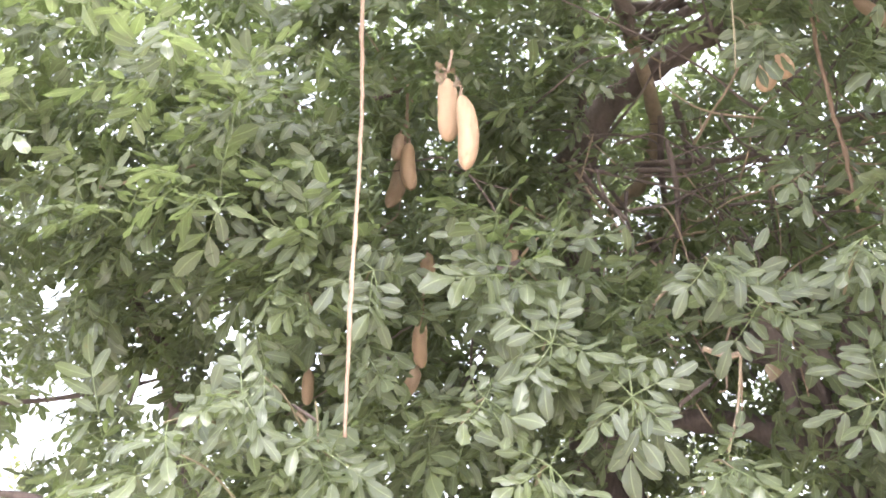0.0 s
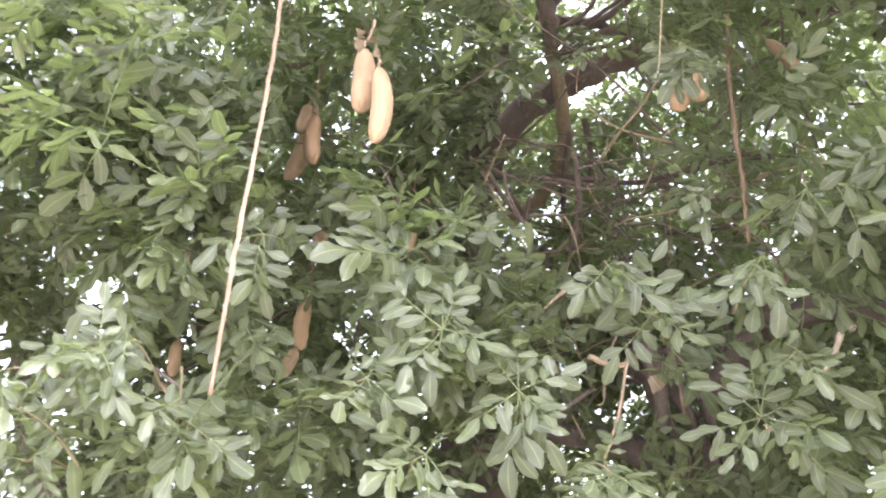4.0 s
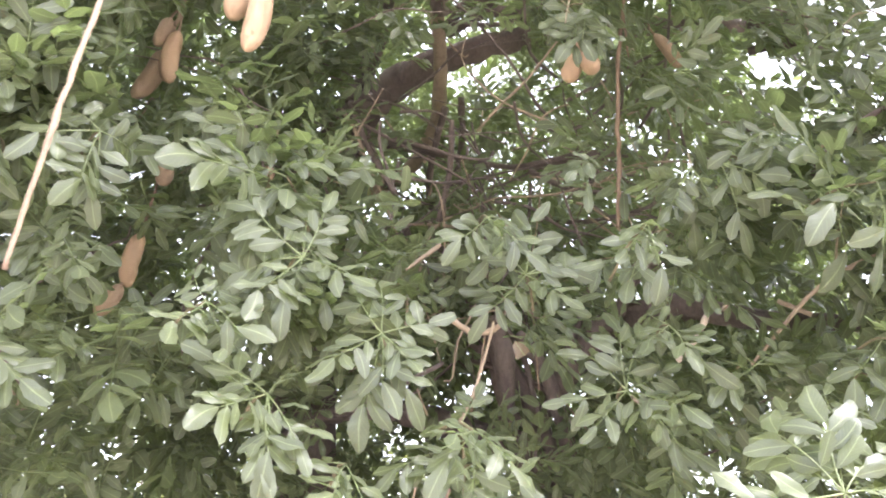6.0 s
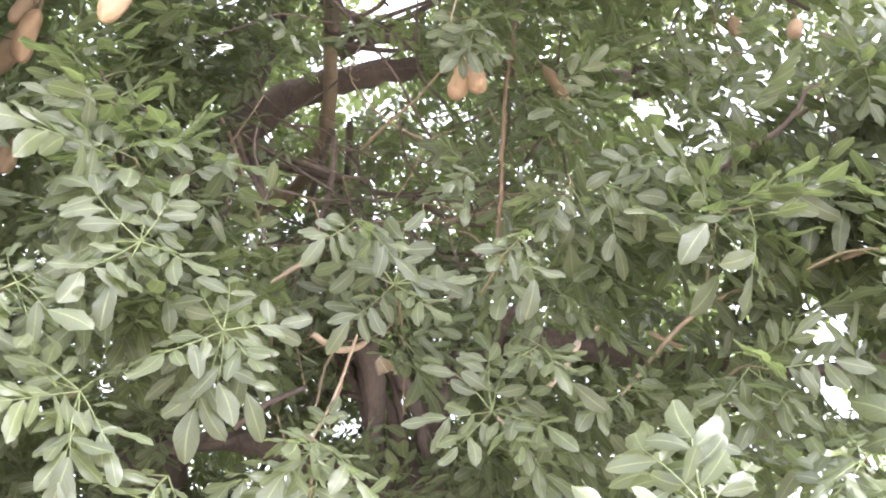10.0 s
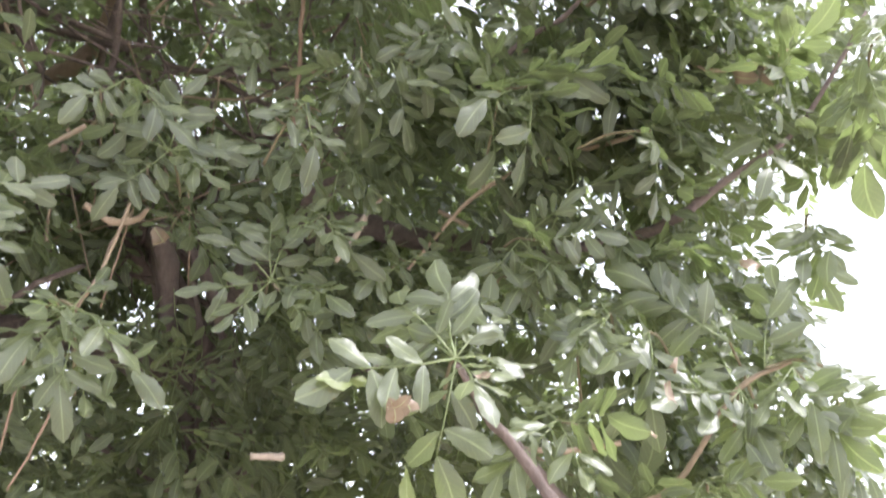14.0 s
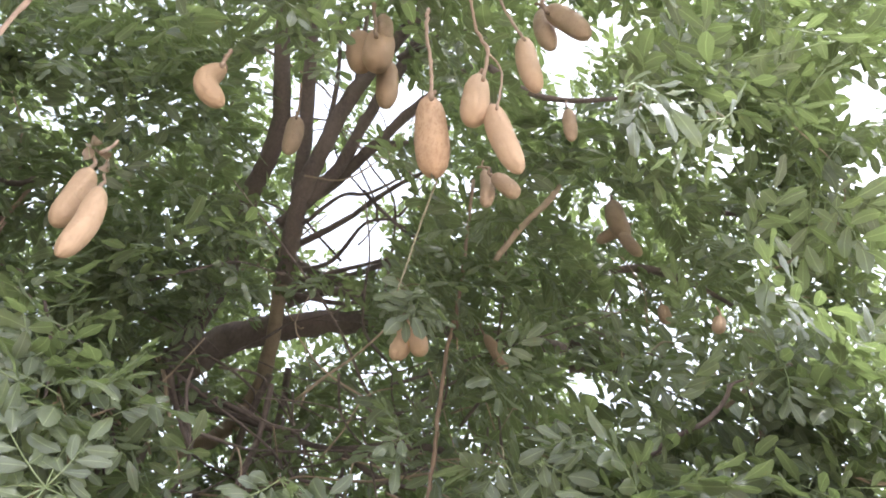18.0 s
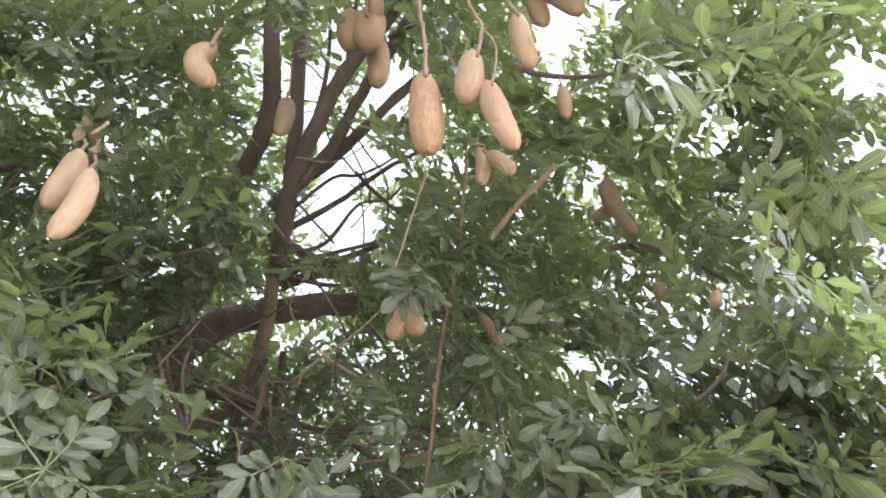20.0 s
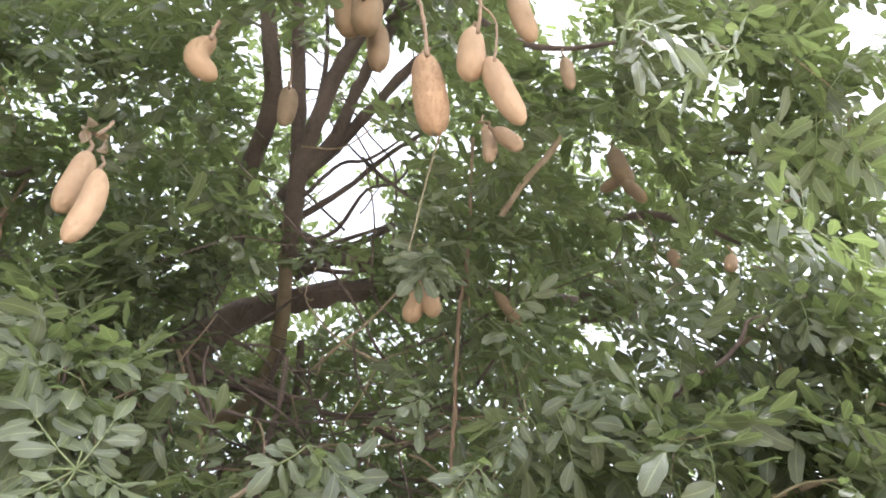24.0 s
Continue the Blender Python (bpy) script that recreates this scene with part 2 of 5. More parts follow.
def compound_leaf(rows, seed, across=1, broad=1.0, rachis=True, plump=1.0):
    """A pinnate leaf along +Y, face up +Z, about 0.42 m long: a stalk, two to four pairs of leaflets and one at the tip."""
    g = np.random.default_rng(seed)
    pairs = int(g.choice((2, 3, 3, 3, 4)))
    length, droop, bend = g.uniform(0.23, 0.30), g.uniform(0.05, 0.5), g.uniform(-0.2, 0.2)

    def spot(s):
        return np.array((bend * s * s * length, s * length, -droop * s * s * length * 0.5))
    V, F, UV, n = [], [], [], 0

    def put(v, f, uv):
        nonlocal n
        V.append(v), UV.append(uv)
        F.extend(tuple(i + n for i in q) for q in f)
        n += len(v)
    if rachis:
        rv, rf = tube([(*spot(s), 0.0034 * (1 - 0.5 * s)) for s in ((0, 0.35, 0.7, 1.0) if rows > 4 else (0, 0.5, 1.0))], 5 if rows > 4 else 3, 2 if rows > 4 else 1, 0, seed)
        put(np.array(rv), rf, np.tile((0.5, 0.02), (len(rv), 1)))
    places = [(0.34 + 0.62 * i / max(1, pairs - 0.5), k) for i in range(pairs) for k in (-1, 1)] + [(1.0, 0)]
    for s, k in places:
        if k and g.random() < 0.07:
            continue
        v, f, uv = leaflet(rows, g, across, plump)
        size = broad * g.uniform(0.8, 1.15) * (0.108 + 0.045 * s + (0.01 if k == 0 else 0))
        yaw = -k * radians(g.uniform(40, 68)) + bend * s + g.normal(0, 0.12)
        m = Euler((radians(g.uniform(-20, 12)) - droop * s * 0.5, k * radians(g.uniform(-10, 24)) + g.normal(0, 0.12), yaw)).to_matrix()
        stalk = np.array((0.003 * k, 0.002, 0.001))
        put((v * size) @ np.array(m).T + spot(s + (g.uniform(-0.03, 0.03) if k else 0)) + stalk, f, uv)
    return np.vstack(V), F, np.vstack(UV)


NEAR_LEAVES = [compound_leaf(6, 40 + i, 2, 1.0, True, 1.08) for i in range(14)]
MID_LEAVES = [compound_leaf(4, 140 + i) for i in range(12)]
FAR_LEAVES = [compound_leaf(3, 90 + i) for i in range(12)]
DEEP_LEAVES = [compound_leaf(2, 190 + i, 1, 1.0, False) for i in range(12)]


def leaf_frame(base, along, face, scale):
    """4 x 4 pose of a leaf that grows from base along a direction, its upper side turned to face."""
    y = unit(along)
    z = unit(face - y * (np.dot(face, y)))
    x = np.cross(y, z)
    m = np.eye(4)
    m[:3, 0], m[:3, 1], m[:3, 2], m[:3, 3] = x * scale, y * scale, z * scale, base
    return m


def spray_frames(hub, axis, count, scale, g, droop=0.3, light=(0, -0.25, 1.0), loose=0.3):
    """Poses of the leaves at a shoot's end, spread round its axis and turned towards the direction light."""
    axis = unit(axis)
    a = unit(np.cross(axis, (0.2, 0.3, 0.9)))
    b = np.cross(axis, a)
    start, out = g.uniform(0, 6.28), []
    for i in range(count):
        q = start + 2.399 * i + g.normal(0, 0.2)
        lean = radians(g.uniform(28, 80))
        d = math.cos(lean) * axis + math.sin(lean) * (math.cos(q) * a + math.sin(q) * b)
        d = unit(d + np.array((0, 0, -droop * g.uniform(0.3, 1.4))))
        face = unit(np.array(light) + 0.5 * axis + g.normal(0, loose, 3))
        out.append(leaf_frame(np.array(hub) - axis * 0.035 * i * scale, d, face, scale * g.uniform(0.8, 1.15)))
    return out


def triangles(faces):
    return np.array([(f[0], f[i], f[i + 1]) for f in faces for i in range(1, len(f) - 1)], np.int32)


def join_leaves(name, frames, kinds, mat, parent, label=""):
    """Many leaves in one mesh."""
    M, V, F, UV, n = np.array(frames), [], [], [], 0
    for k, (v, f, uv) in enumerate(kinds):
        m = M[k::len(kinds)]
        if not len(m):
            continue
        t = triangles(f)
        V.append((np.einsum("nij,vj->nvi", m[:, :3, :3], v) + m[:, None, :3, 3]).reshape(-1, 3))
        F.append((t[None] + (n + np.arange(len(m)) * len(v))[:, None, None]).reshape(-1, 3))
        UV.append(np.tile(uv, (len(m), 1)))
        n += len(m) * len(v)
    V, F, UV = np.vstack(V), np.vstack(F).astype(np.int32), np.vstack(UV)
    me = bpy.data.meshes.new(name)
    me.vertices.add(len(V))
    me.vertices.foreach_set("co", V.astype(np.float32).ravel())
    me.loops.add(len(F) * 3)
    me.loops.foreach_set("vertex_index", F.ravel())
    me.polygons.add(len(F))
    me.polygons.foreach_set("loop_start", np.arange(len(F), dtype=np.int32) * 3)
    me.polygons.foreach_set("use_smooth", np.ones(len(F), bool))
    me.update(calc_edges=True)
    me.uv_layers.new(name="UVMap").data.foreach_set("uv", UV[F.ravel()].astype(np.float32).ravel())
    me.materials.append(mat)
    ob = new(name, me)
    ob.parent = parent
    if label:
        ob["label"] = label
    return tagged(ob, kind="stuff")


# ---- ground ----
def ground_sheet():
    n, half = 60, 900.0
    s = np.linspace(-1, 1, n)
    s = np.sign(s) * np.abs(s) ** 3 * half
    v = [(x, y, 0.05 * noise.noise((x * 0.4, y * 0.4, 0)) if abs(x) < 30 and abs(y) < 30 else 0.0) for y in s for x in s]
    f = [(j * n + i, j * n + i + 1, (j + 1) * n + i + 1, (j + 1) * n + i) for j in range(n - 1) for i in range(n - 1)]
    ob = add_mesh("ground", v, f, ground_material())
    return tagged(ob, "bare dry earth with thin grass round the tree", "ground", kind="structure")


ground_sheet()

# ---- the sausage tree: trunk, limbs, branches ----
TREE = tagged(new("sausage_tree"), "large sausage tree with dark limbs and dense pinnate leaves", "tree")
TREE.empty_display_size = 0.3
stem("limb", [(1.00, 5.64, 4.64, 0.150), (1.12, 5.36, 5.00, 0.129), (1.29, 5.10, 5.28, 0.112), (1.55, 4.88, 5.44, 0.099), (2.05, 4.53, 5.58, 0.082), (2.75, 4.25, 5.75, 0.067), (3.56, 3.84, 5.80, 0.050)], BARK, TREE, "thick dark horizontal limb", 10, 6, 0.08, 3, 0.14)
stem("limb", [(1.35, 4.40, 5.41, 0.057), (1.27, 4.24, 5.51, 0.062), (1.14, 3.99, 5.69, 0.061), (1.07, 3.69, 5.92, 0.056), (1.05, 3.33, 6.27, 0.053), (1.13, 2.89, 6.70, 0.046), (1.16, 2.46, 7.07, 0.035)], BARK, TREE, "", 10, 6, 0.08, 4, 0.14)
stem("limb", [(1.15, 3.96, 5.71, 0.052), (1.25, 3.74, 5.97, 0.044), (1.25, 3.47, 6.38, 0.046), (1.28, 3.15, 6.77, 0.043), (1.26, 2.70, 7.18, 0.036)], BARK, TREE, "", 10, 6, 0.08, 5, 0.14)
stem("limb", [(1.09, 5.47, 5.21, 0.074), (1.06, 4.81, 5.65, 0.066), (0.87, 4.25, 5.92, 0.068), (0.79, 3.85, 6.10, 0.067), (0.49, 3.48, 6.48, 0.055), (0.21, 3.18, 6.88, 0.043)], BARK, TREE, "", 10, 6, 0.08, 6, 0.14)
stem("limb", [(1.14, 4.04, 5.77, 0.048), (0.97, 3.80, 6.11, 0.050), (0.73, 3.49, 6.46, 0.046), (0.52, 3.22, 6.84, 0.037)], BARK, TREE, "", 10, 6, 0.08, 7, 0.14)
stem("limb", [(1.12, 4.19, 5.65, 0.044), (1.30, 3.85, 6.00, 0.045), (1.39, 3.53, 6.19, 0.041), (1.53, 3.22, 6.56, 0.033), (1.71, 2.91, 6.88, 0.024)], BARK, TREE, "", 7, 5, 0.08, 8, 0.14)
stem("branch", [(1.39, 3.53, 6.19, 0.029), (1.60, 3.44, 6.31, 0.023), (1.79, 3.23, 6.48, 0.017)], BARK, TREE, "", 7, 5, 0.08, 9, 0.14)
stem("branch", [(1.24, 3.18, 6.76, 0.034), (1.41, 2.82, 6.89, 0.030), (1.67, 2.56, 7.03, 0.022)], BARK, TREE, "", 7, 5, 0.08, 10, 0.14)
stem("branch", [(1.27, 4.34, 5.62, 0.029), (1.49, 4.01, 5.83, 0.022), (1.68, 3.71, 6.11, 0.019), (1.86, 3.50, 6.31, 0.013)], BARK, TREE, "", 7, 5, 0.08, 11, 0.14)
stem("branch", [(1.45, 4.73, 5.48, 0.038), (1.57, 4.52, 5.64, 0.032), (1.84, 4.37, 5.82, 0.026), (2.04, 4.09, 5.96, 0.019), (2.10, 3.88, 6.09, 0.013)], BARK, TREE, "", 7, 5, 0.08, 12, 0.14)
stem("branch", [(1.51, 4.68, 5.51, 0.038), (1.67, 4.51, 5.62, 0.038), (1.88, 4.38, 5.66, 0.042), (2.03, 4.36, 5.61, 0.030)], BARK, TREE, "", 7, 5, 0.08, 13, 0.14)
stem("branch", [(1.41, 4.54, 5.54, 0.021), (1.84, 4.22, 5.81, 0.017), (2.21, 3.90, 6.03, 0.009)], BARK, TREE, "", 7, 5, 0.08, 14, 0.14)
stem("branch", [(1.37, 4.40, 5.54, 0.018), (1.60, 4.28, 5.71, 0.017), (1.63, 3.93, 5.85, 0.012), (1.85, 3.87, 6.07, 0.011), (1.87, 3.61, 6.23, 0.006)], BARK, TREE, "", 7, 5, 0.08, 15, 0.14)
stem("branch", [(1.45, 4.57, 5.50, 0.021), (1.82, 4.40, 5.52, 0.017), (2.12, 4.21, 5.70, 0.011)], BARK, TREE, "", 7, 5, 0.08, 16, 0.14)
stem("branch", [(1.23, 4.05, 5.61, 0.016), (1.39, 3.90, 5.94, 0.014), (1.52, 3.72, 5.91, 0.012), (1.75, 3.51, 6.22, 0.006)], BARK, TREE, "", 7, 5, 0.08, 17, 0.14)
stem("branch", [(1.08, 3.71, 5.91, 0.024), (0.95, 3.44, 6.34, 0.018), (0.74, 3.19, 6.73, 0.013)], BARK, TREE, "", 7, 5, 0.08, 18, 0.14)
stem("branch", [(1.05, 3.33, 6.27, 0.024), (0.96, 3.19, 6.58, 0.019), (0.82, 3.00, 6.91, 0.013)], BARK, TREE, "", 7, 5, 0.08, 19, 0.14)
stem("branch", [(1.25, 4.26, 5.57, 0.052), (1.37, 4.50, 5.44, 0.051), (1.49, 4.71, 5.34, 0.050), (1.69, 5.22, 5.15, 0.057), (1.66, 5.66, 4.93, 0.059), (1.42, 5.94, 4.78, 0.046)], TWIG, TREE, "bent grey branch with an elbow", 10, 6, 0.08, 20, 0.14)
stem("branch", [(2.59, 2.80, 5.09, 0.018), (2.83, 2.51, 5.09, 0.025), (3.05, 2.35, 5.00, 0.018), (3.26, 2.24, 4.87, 0.011)], BARK, TREE, "", 7, 5, 0.08, 21, 0.14)
stem("branch", [(2.20, 2.35, 3.19, 0.014), (2.21, 2.27, 3.25, 0.013), (2.22, 2.10, 3.30, 0.011), (2.25, 1.96, 3.32, 0.010), (2.25, 1.86, 3.36, 0.009), (2.24, 1.81, 3.40, 0.007), (2.26, 1.76, 3.41, 0.003)], BARK, TREE, "crooked reddish-brown branch", 7, 5, 0.08, 22, 0.14)
stem("branch", [(1.82, 2.72, 4.48, 0.015), (1.83, 2.52, 4.61, 0.017), (1.86, 2.32, 4.70, 0.017), (1.88, 2.25, 4.78, 0.012)], TWIG, TREE, "stout tan bare stalk", 7, 5, 0.08, 23, 0.14)
stem("branch", [(1.30, 2.15, 5.19, 0.018), (1.46, 2.03, 4.95, 0.016), (1.61, 1.88, 4.84, 0.013), (1.67, 1.67, 4.65, 0.009)], BARK, TREE, "", 7, 5, 0.08, 24, 0.14)
stem("branch", [(2.82, 2.12, 5.27, 0.014), (3.07, 1.85, 5.18, 0.016), (3.30, 1.64, 5.06, 0.011)], BARK, TREE, "", 7, 5, 0.08, 25, 0.14)
stem("branch", [(2.91, 3.22, 5.01, 0.030), (3.12, 3.03, 4.96, 0.022), (3.35, 2.88, 4.86, 0.015)], BARK, TREE, "", 7, 5, 0.08, 26, 0.14)
stem("branch", [(2.87, 3.20, 4.76, 0.025), (3.07, 3.00, 4.74, 0.021), (3.29, 2.87, 4.62, 0.014)], BARK, TREE, "", 7, 5, 0.08, 27, 0.14)
stem("branch", [(1.03, 5.48, 4.91, 0.030), (1.34, 5.24, 4.81, 0.029), (1.76, 4.95, 4.68, 0.024), (2.11, 4.74, 4.58, 0.020), (2.49, 4.18, 4.49, 0.030), (2.70, 3.86, 4.33, 0.014)], BARK, TREE, "", 7, 5, 0.08, 28, 0.14)
stem("branch", [(0.91, 4.92, 4.84, 0.020), (1.12, 4.95, 4.58, 0.019), (1.32, 5.06, 4.36, 0.015)], BARK, TREE, "", 7, 5, 0.08, 29, 0.14)
stem("branch", [(1.79, 4.99, 5.26, 0.024), (1.90, 5.18, 4.98, 0.026), (1.94, 5.41, 4.66, 0.021)], BARK, TREE, "", 7, 5, 0.08, 30, 0.14)
stem("branch", [(1.65, 4.93, 5.07, 0.025), (1.68, 5.22, 4.70, 0.025), (1.81, 5.45, 4.28, 0.025)], BARK, TREE, "", 7, 5, 0.08, 31, 0.14)
stem("branch", [(1.53, 5.30, 4.27, 0.028), (1.68, 5.40, 4.03, 0.028), (1.83, 5.52, 3.69, 0.024)], BARK, TREE, "", 7, 5, 0.08, 32, 0.14)
stem("branch", [(2.11, 4.47, 4.40, 0.022), (2.38, 4.40, 4.30, 0.019), (2.58, 4.30, 4.28, 0.015)], BARK, TREE, "", 7, 5, 0.08, 33, 0.14)
stem("branch", [(2.19, 4.64, 4.12, 0.015), (2.58, 4.42, 4.12, 0.015), (2.88, 4.15, 4.19, 0.011)], BARK, TREE, "", 7, 5, 0.08, 34, 0.14)
stem("branch", [(1.14, 3.47, 3.11, 0.010), (1.07, 3.53, 3.04, 0.009), (1.02, 3.57, 2.99, 0.006)], TWIG, TREE, "", 7, 5, 0.08, 35, 0.14)
stem("trunk", [(1.39, 6.07, -0.20, 0.420), (1.29, 5.99, 0.90, 0.302), (1.14, 5.82, 3.00, 0.210), (1.04, 5.57, 4.88, 0.134), (1.01, 5.46, 4.94, 0.129), (1.05, 5.38, 5.05, 0.116), (1.24, 5.17, 5.25, 0.099)], BARK, TREE, "dark furrowed main trunk in deep shade", 10, 6, 0.08, 36, 0.14)
stem("stem", [(2.82, 4.96, -0.15, 0.140), (2.72, 4.91, 0.98, 0.098), (2.67, 4.86, 1.95, 0.070), (2.46, 4.73, 2.58, 0.058), (2.17, 4.63, 2.99, 0.047), (1.96, 4.63, 3.22, 0.037), (1.80, 4.68, 3.52, 0.024)], BARK, TREE, "dark leaning stem in deep shade", 10, 6, 0.08, 37, 0.14)
stem("stem", [(2.70, 5.14, -0.15, 0.140), (2.60, 5.09, 0.97, 0.098), (2.55, 5.04, 1.95, 0.072), (2.38, 4.91, 2.53, 0.063), (2.15, 4.78, 2.92, 0.052), (1.93, 4.71, 3.34, 0.038), (1.71, 4.96, 3.93, 0.026)], BARK, TREE, "dark leaning stem in deep shade", 10, 6, 0.08, 38, 0.14)
stem("stem", [(2.82, 4.73, -0.15, 0.140), (2.72, 4.68, 0.97, 0.098), (2.67, 4.63, 1.94, 0.061), (2.44, 4.50, 2.59, 0.049), (2.25, 4.46, 3.00, 0.043), (2.06, 4.46, 3.22, 0.036)], BARK, TREE, "dark leaning stem in deep shade", 10, 6, 0.08, 39, 0.14)
stem("stem", [(2.64, 4.96, -0.15, 0.140), (2.54, 4.91, 1.11, 0.098), (2.49, 4.86, 2.23, 0.052), (2.36, 4.71, 2.65, 0.041), (2.37, 4.53, 2.98, 0.034), (2.41, 4.36, 3.29, 0.027), (2.47, 4.29, 3.58, 0.017)], BARK, TREE, "", 10, 6, 0.08, 40, 0.14)
stem("branch", [(1.90, 4.77, 3.10, 0.015), (2.14, 4.64, 3.02, 0.019), (2.43, 4.53, 2.89, 0.015)], BARK, TREE, "", 7, 5, 0.08, 41, 0.14)
stem("branch", [(1.95, 4.57, 3.37, 0.017), (2.15, 4.54, 3.10, 0.018), (2.26, 4.55, 2.76, 0.016)], BARK, TREE, "", 7, 5, 0.08, 42, 0.14)
stem("limb", [(2.37, 4.55, 2.92, 0.074), (2.41, 4.33, 3.10, 0.079), (2.52, 4.05, 3.26, 0.078), (2.69, 3.76, 3.28, 0.076), (2.86, 3.42, 3.13, 0.053), (3.09, 2.92, 2.98, 0.037), (3.24, 2.59, 2.88, 0.028), (3.41, 2.25, 2.91, 0.022)], BARK, TREE, "dark limb reaching sideways", 10, 6, 0.08, 43, 0.14)
stem("limb", [(2.04, 4.76, 3.10, 0.058), (1.84, 4.68, 3.24, 0.044), (1.71, 4.68, 3.34, 0.024)], BARK, TREE, "", 10, 6, 0.08, 44, 0.14)
stem("limb", [(2.26, 4.93, 2.64, 0.105), (1.83, 5.18, 2.81, 0.082), (1.45, 5.30, 2.83, 0.064), (1.16, 5.40, 2.74, 0.050), (0.87, 5.51, 2.49, 0.036)], BARK, TREE, "", 10, 6, 0.08, 45, 0.14)
stem("branch", [(1.96, 4.63, 3.22, 0.034), (2.02, 4.59, 2.98, 0.030), (2.09, 4.63, 2.77, 0.030)], BARK, TREE, "", 7, 5, 0.08, 46, 0.14)
stem("branch", [(2.43, 4.02, 3.18, 0.041), (2.42, 3.78, 3.38, 0.025), (2.52, 3.63, 3.48, 0.015), (2.62, 3.52, 3.52, 0.009)], BARK, TREE, "", 10, 6, 0.08, 47, 0.14)
stem("branch", [(2.40, 2.45, 3.45, 0.006), (2.50, 2.23, 3.52, 0.009), (2.56, 1.96, 3.63, 0.009), (2.58, 1.77, 3.71, 0.008)], TWIG, TREE, "", 7, 5, 0.08, 48, 0.14)
stem("branch", [(2.12, 2.68, 2.51, 0.006), (2.23, 2.41, 2.76, 0.009), (2.35, 2.18, 2.84, 0.010), (2.50, 1.88, 2.88, 0.008)], TWIG, TREE, "", 7, 5, 0.08, 49, 0.14)
stem("branch", [(2.27, 2.66, 2.80, 0.010), (2.37, 2.59, 2.74, 0.010)], TWIG, TREE, "", 7, 5, 0.08, 50, 0.14)
stem("branch", [(2.47, 2.31, 2.56, 0.019), (2.60, 2.04, 2.55, 0.021), (2.64, 1.83, 2.58, 0.019), (2.72, 1.64, 2.70, 0.012), (2.88, 1.47, 2.85, 0.010), (2.92, 1.28, 3.06, 0.008), (2.95, 1.15, 3.24, 0.006)], BARK, TREE, "", 7, 5, 0.08, 51, 0.14)
stem("branch", [(2.41, 1.97, 1.41, 0.030), (2.14, 2.07, 1.62, 0.022), (1.99, 2.07, 1.73, 0.019), (1.88, 2.09, 1.82, 0.014), (1.60, 1.92, 1.88, 0.005)], BARK, TREE, "reddish-brown branch running up from below", 10, 6, 0.08, 52, 0.14)
stem("branch", [(2.01, 2.12, 1.75, 0.007), (2.11, 2.00, 1.74, 0.009), (2.19, 1.88, 1.75, 0.007)], TWIG, TREE, "", 7, 5, 0.08, 53, 0.14)
stem("branch", [(2.29, 2.05, 1.59, 0.011), (2.36, 1.84, 1.64, 0.009), (2.37, 1.61, 1.87, 0.008), (2.46, 1.48, 1.94, 0.005)], TWIG, TREE, "", 7, 5, 0.08, 54, 0.14)
stem("branch", [(1.10, 3.96, 2.48, 0.015), (1.20, 3.89, 2.59, 0.013), (1.37, 3.91, 2.72, 0.011)], BARK, TREE, "", 7, 5, 0.08, 55, 0.14)
stem("branch", [(1.37, 4.63, 2.12, 0.030), (1.59, 4.56, 2.16, 0.027), (1.83, 4.48, 2.07, 0.024), (2.10, 4.39, 1.89, 0.018)], BARK, TREE, "", 7, 5, 0.08, 56, 0.14)
stem("branch", [(1.91, 4.49, 3.29, 0.066), (2.00, 4.47, 2.98, 0.055), (2.05, 4.56, 2.70, 0.039)], BARK, TREE, "", 10, 6, 0.08, 57, 0.14)
stem("branch", [(3.36, 2.01, 3.70, 0.009), (3.47, 1.84, 3.65, 0.012), (3.54, 1.62, 3.66, 0.009)], TWIG, TREE, "", 7, 5, 0.08, 58, 0.14)
stem("branch", [(-1.33, 3.83, 3.26, 0.008), (-1.20, 3.85, 3.31, 0.009), (-1.05, 3.85, 3.41, 0.008)], TWIG, TREE, "pale curved twig", 7, 5, 0.08, 59, 0.14)
stem("branch", [(-1.82, 3.55, 3.63, 0.010), (-1.60, 3.60, 3.72, 0.010), (-1.34, 3.64, 3.83, 0.008)], TWIG, TREE, "", 7, 5, 0.08, 60, 0.14)
stem("branch", [(-0.82, 4.39, 2.67, 0.015), (-0.62, 4.46, 2.49, 0.015), (-0.39, 4.52, 2.30, 0.013)], TWIG, TREE, "", 7, 5, 0.08, 61, 0.14)
stem("branch", [(0.81, 4.48, 4.27, 0.023), (1.16, 4.40, 4.27, 0.021), (1.50, 4.25, 4.17, 0.015), (1.66, 4.17, 4.15, 0.009)], BARK, TREE, "", 7, 5, 0.08, 62, 0.14)
stem("branch", [(0.79, 4.16, 4.21, 0.016), (0.97, 4.25, 4.00, 0.016), (1.14, 4.30, 3.83, 0.013)], BARK, TREE, "", 7, 5, 0.08, 63, 0.14)
stem("branch", [(1.35, 4.00, 4.23, 0.014), (1.41, 4.13, 3.99, 0.018), (1.43, 4.28, 3.71, 0.018)], BARK, TREE, "", 7, 5, 0.08, 64, 0.14)
stem("branch", [(1.27, 4.58, 5.83, 0.037), (1.75, 4.49, 5.76, 0.037), (2.10, 4.44, 5.66, 0.023)], BARK, TREE, "", 7, 5, 0.08, 65, 0.14)
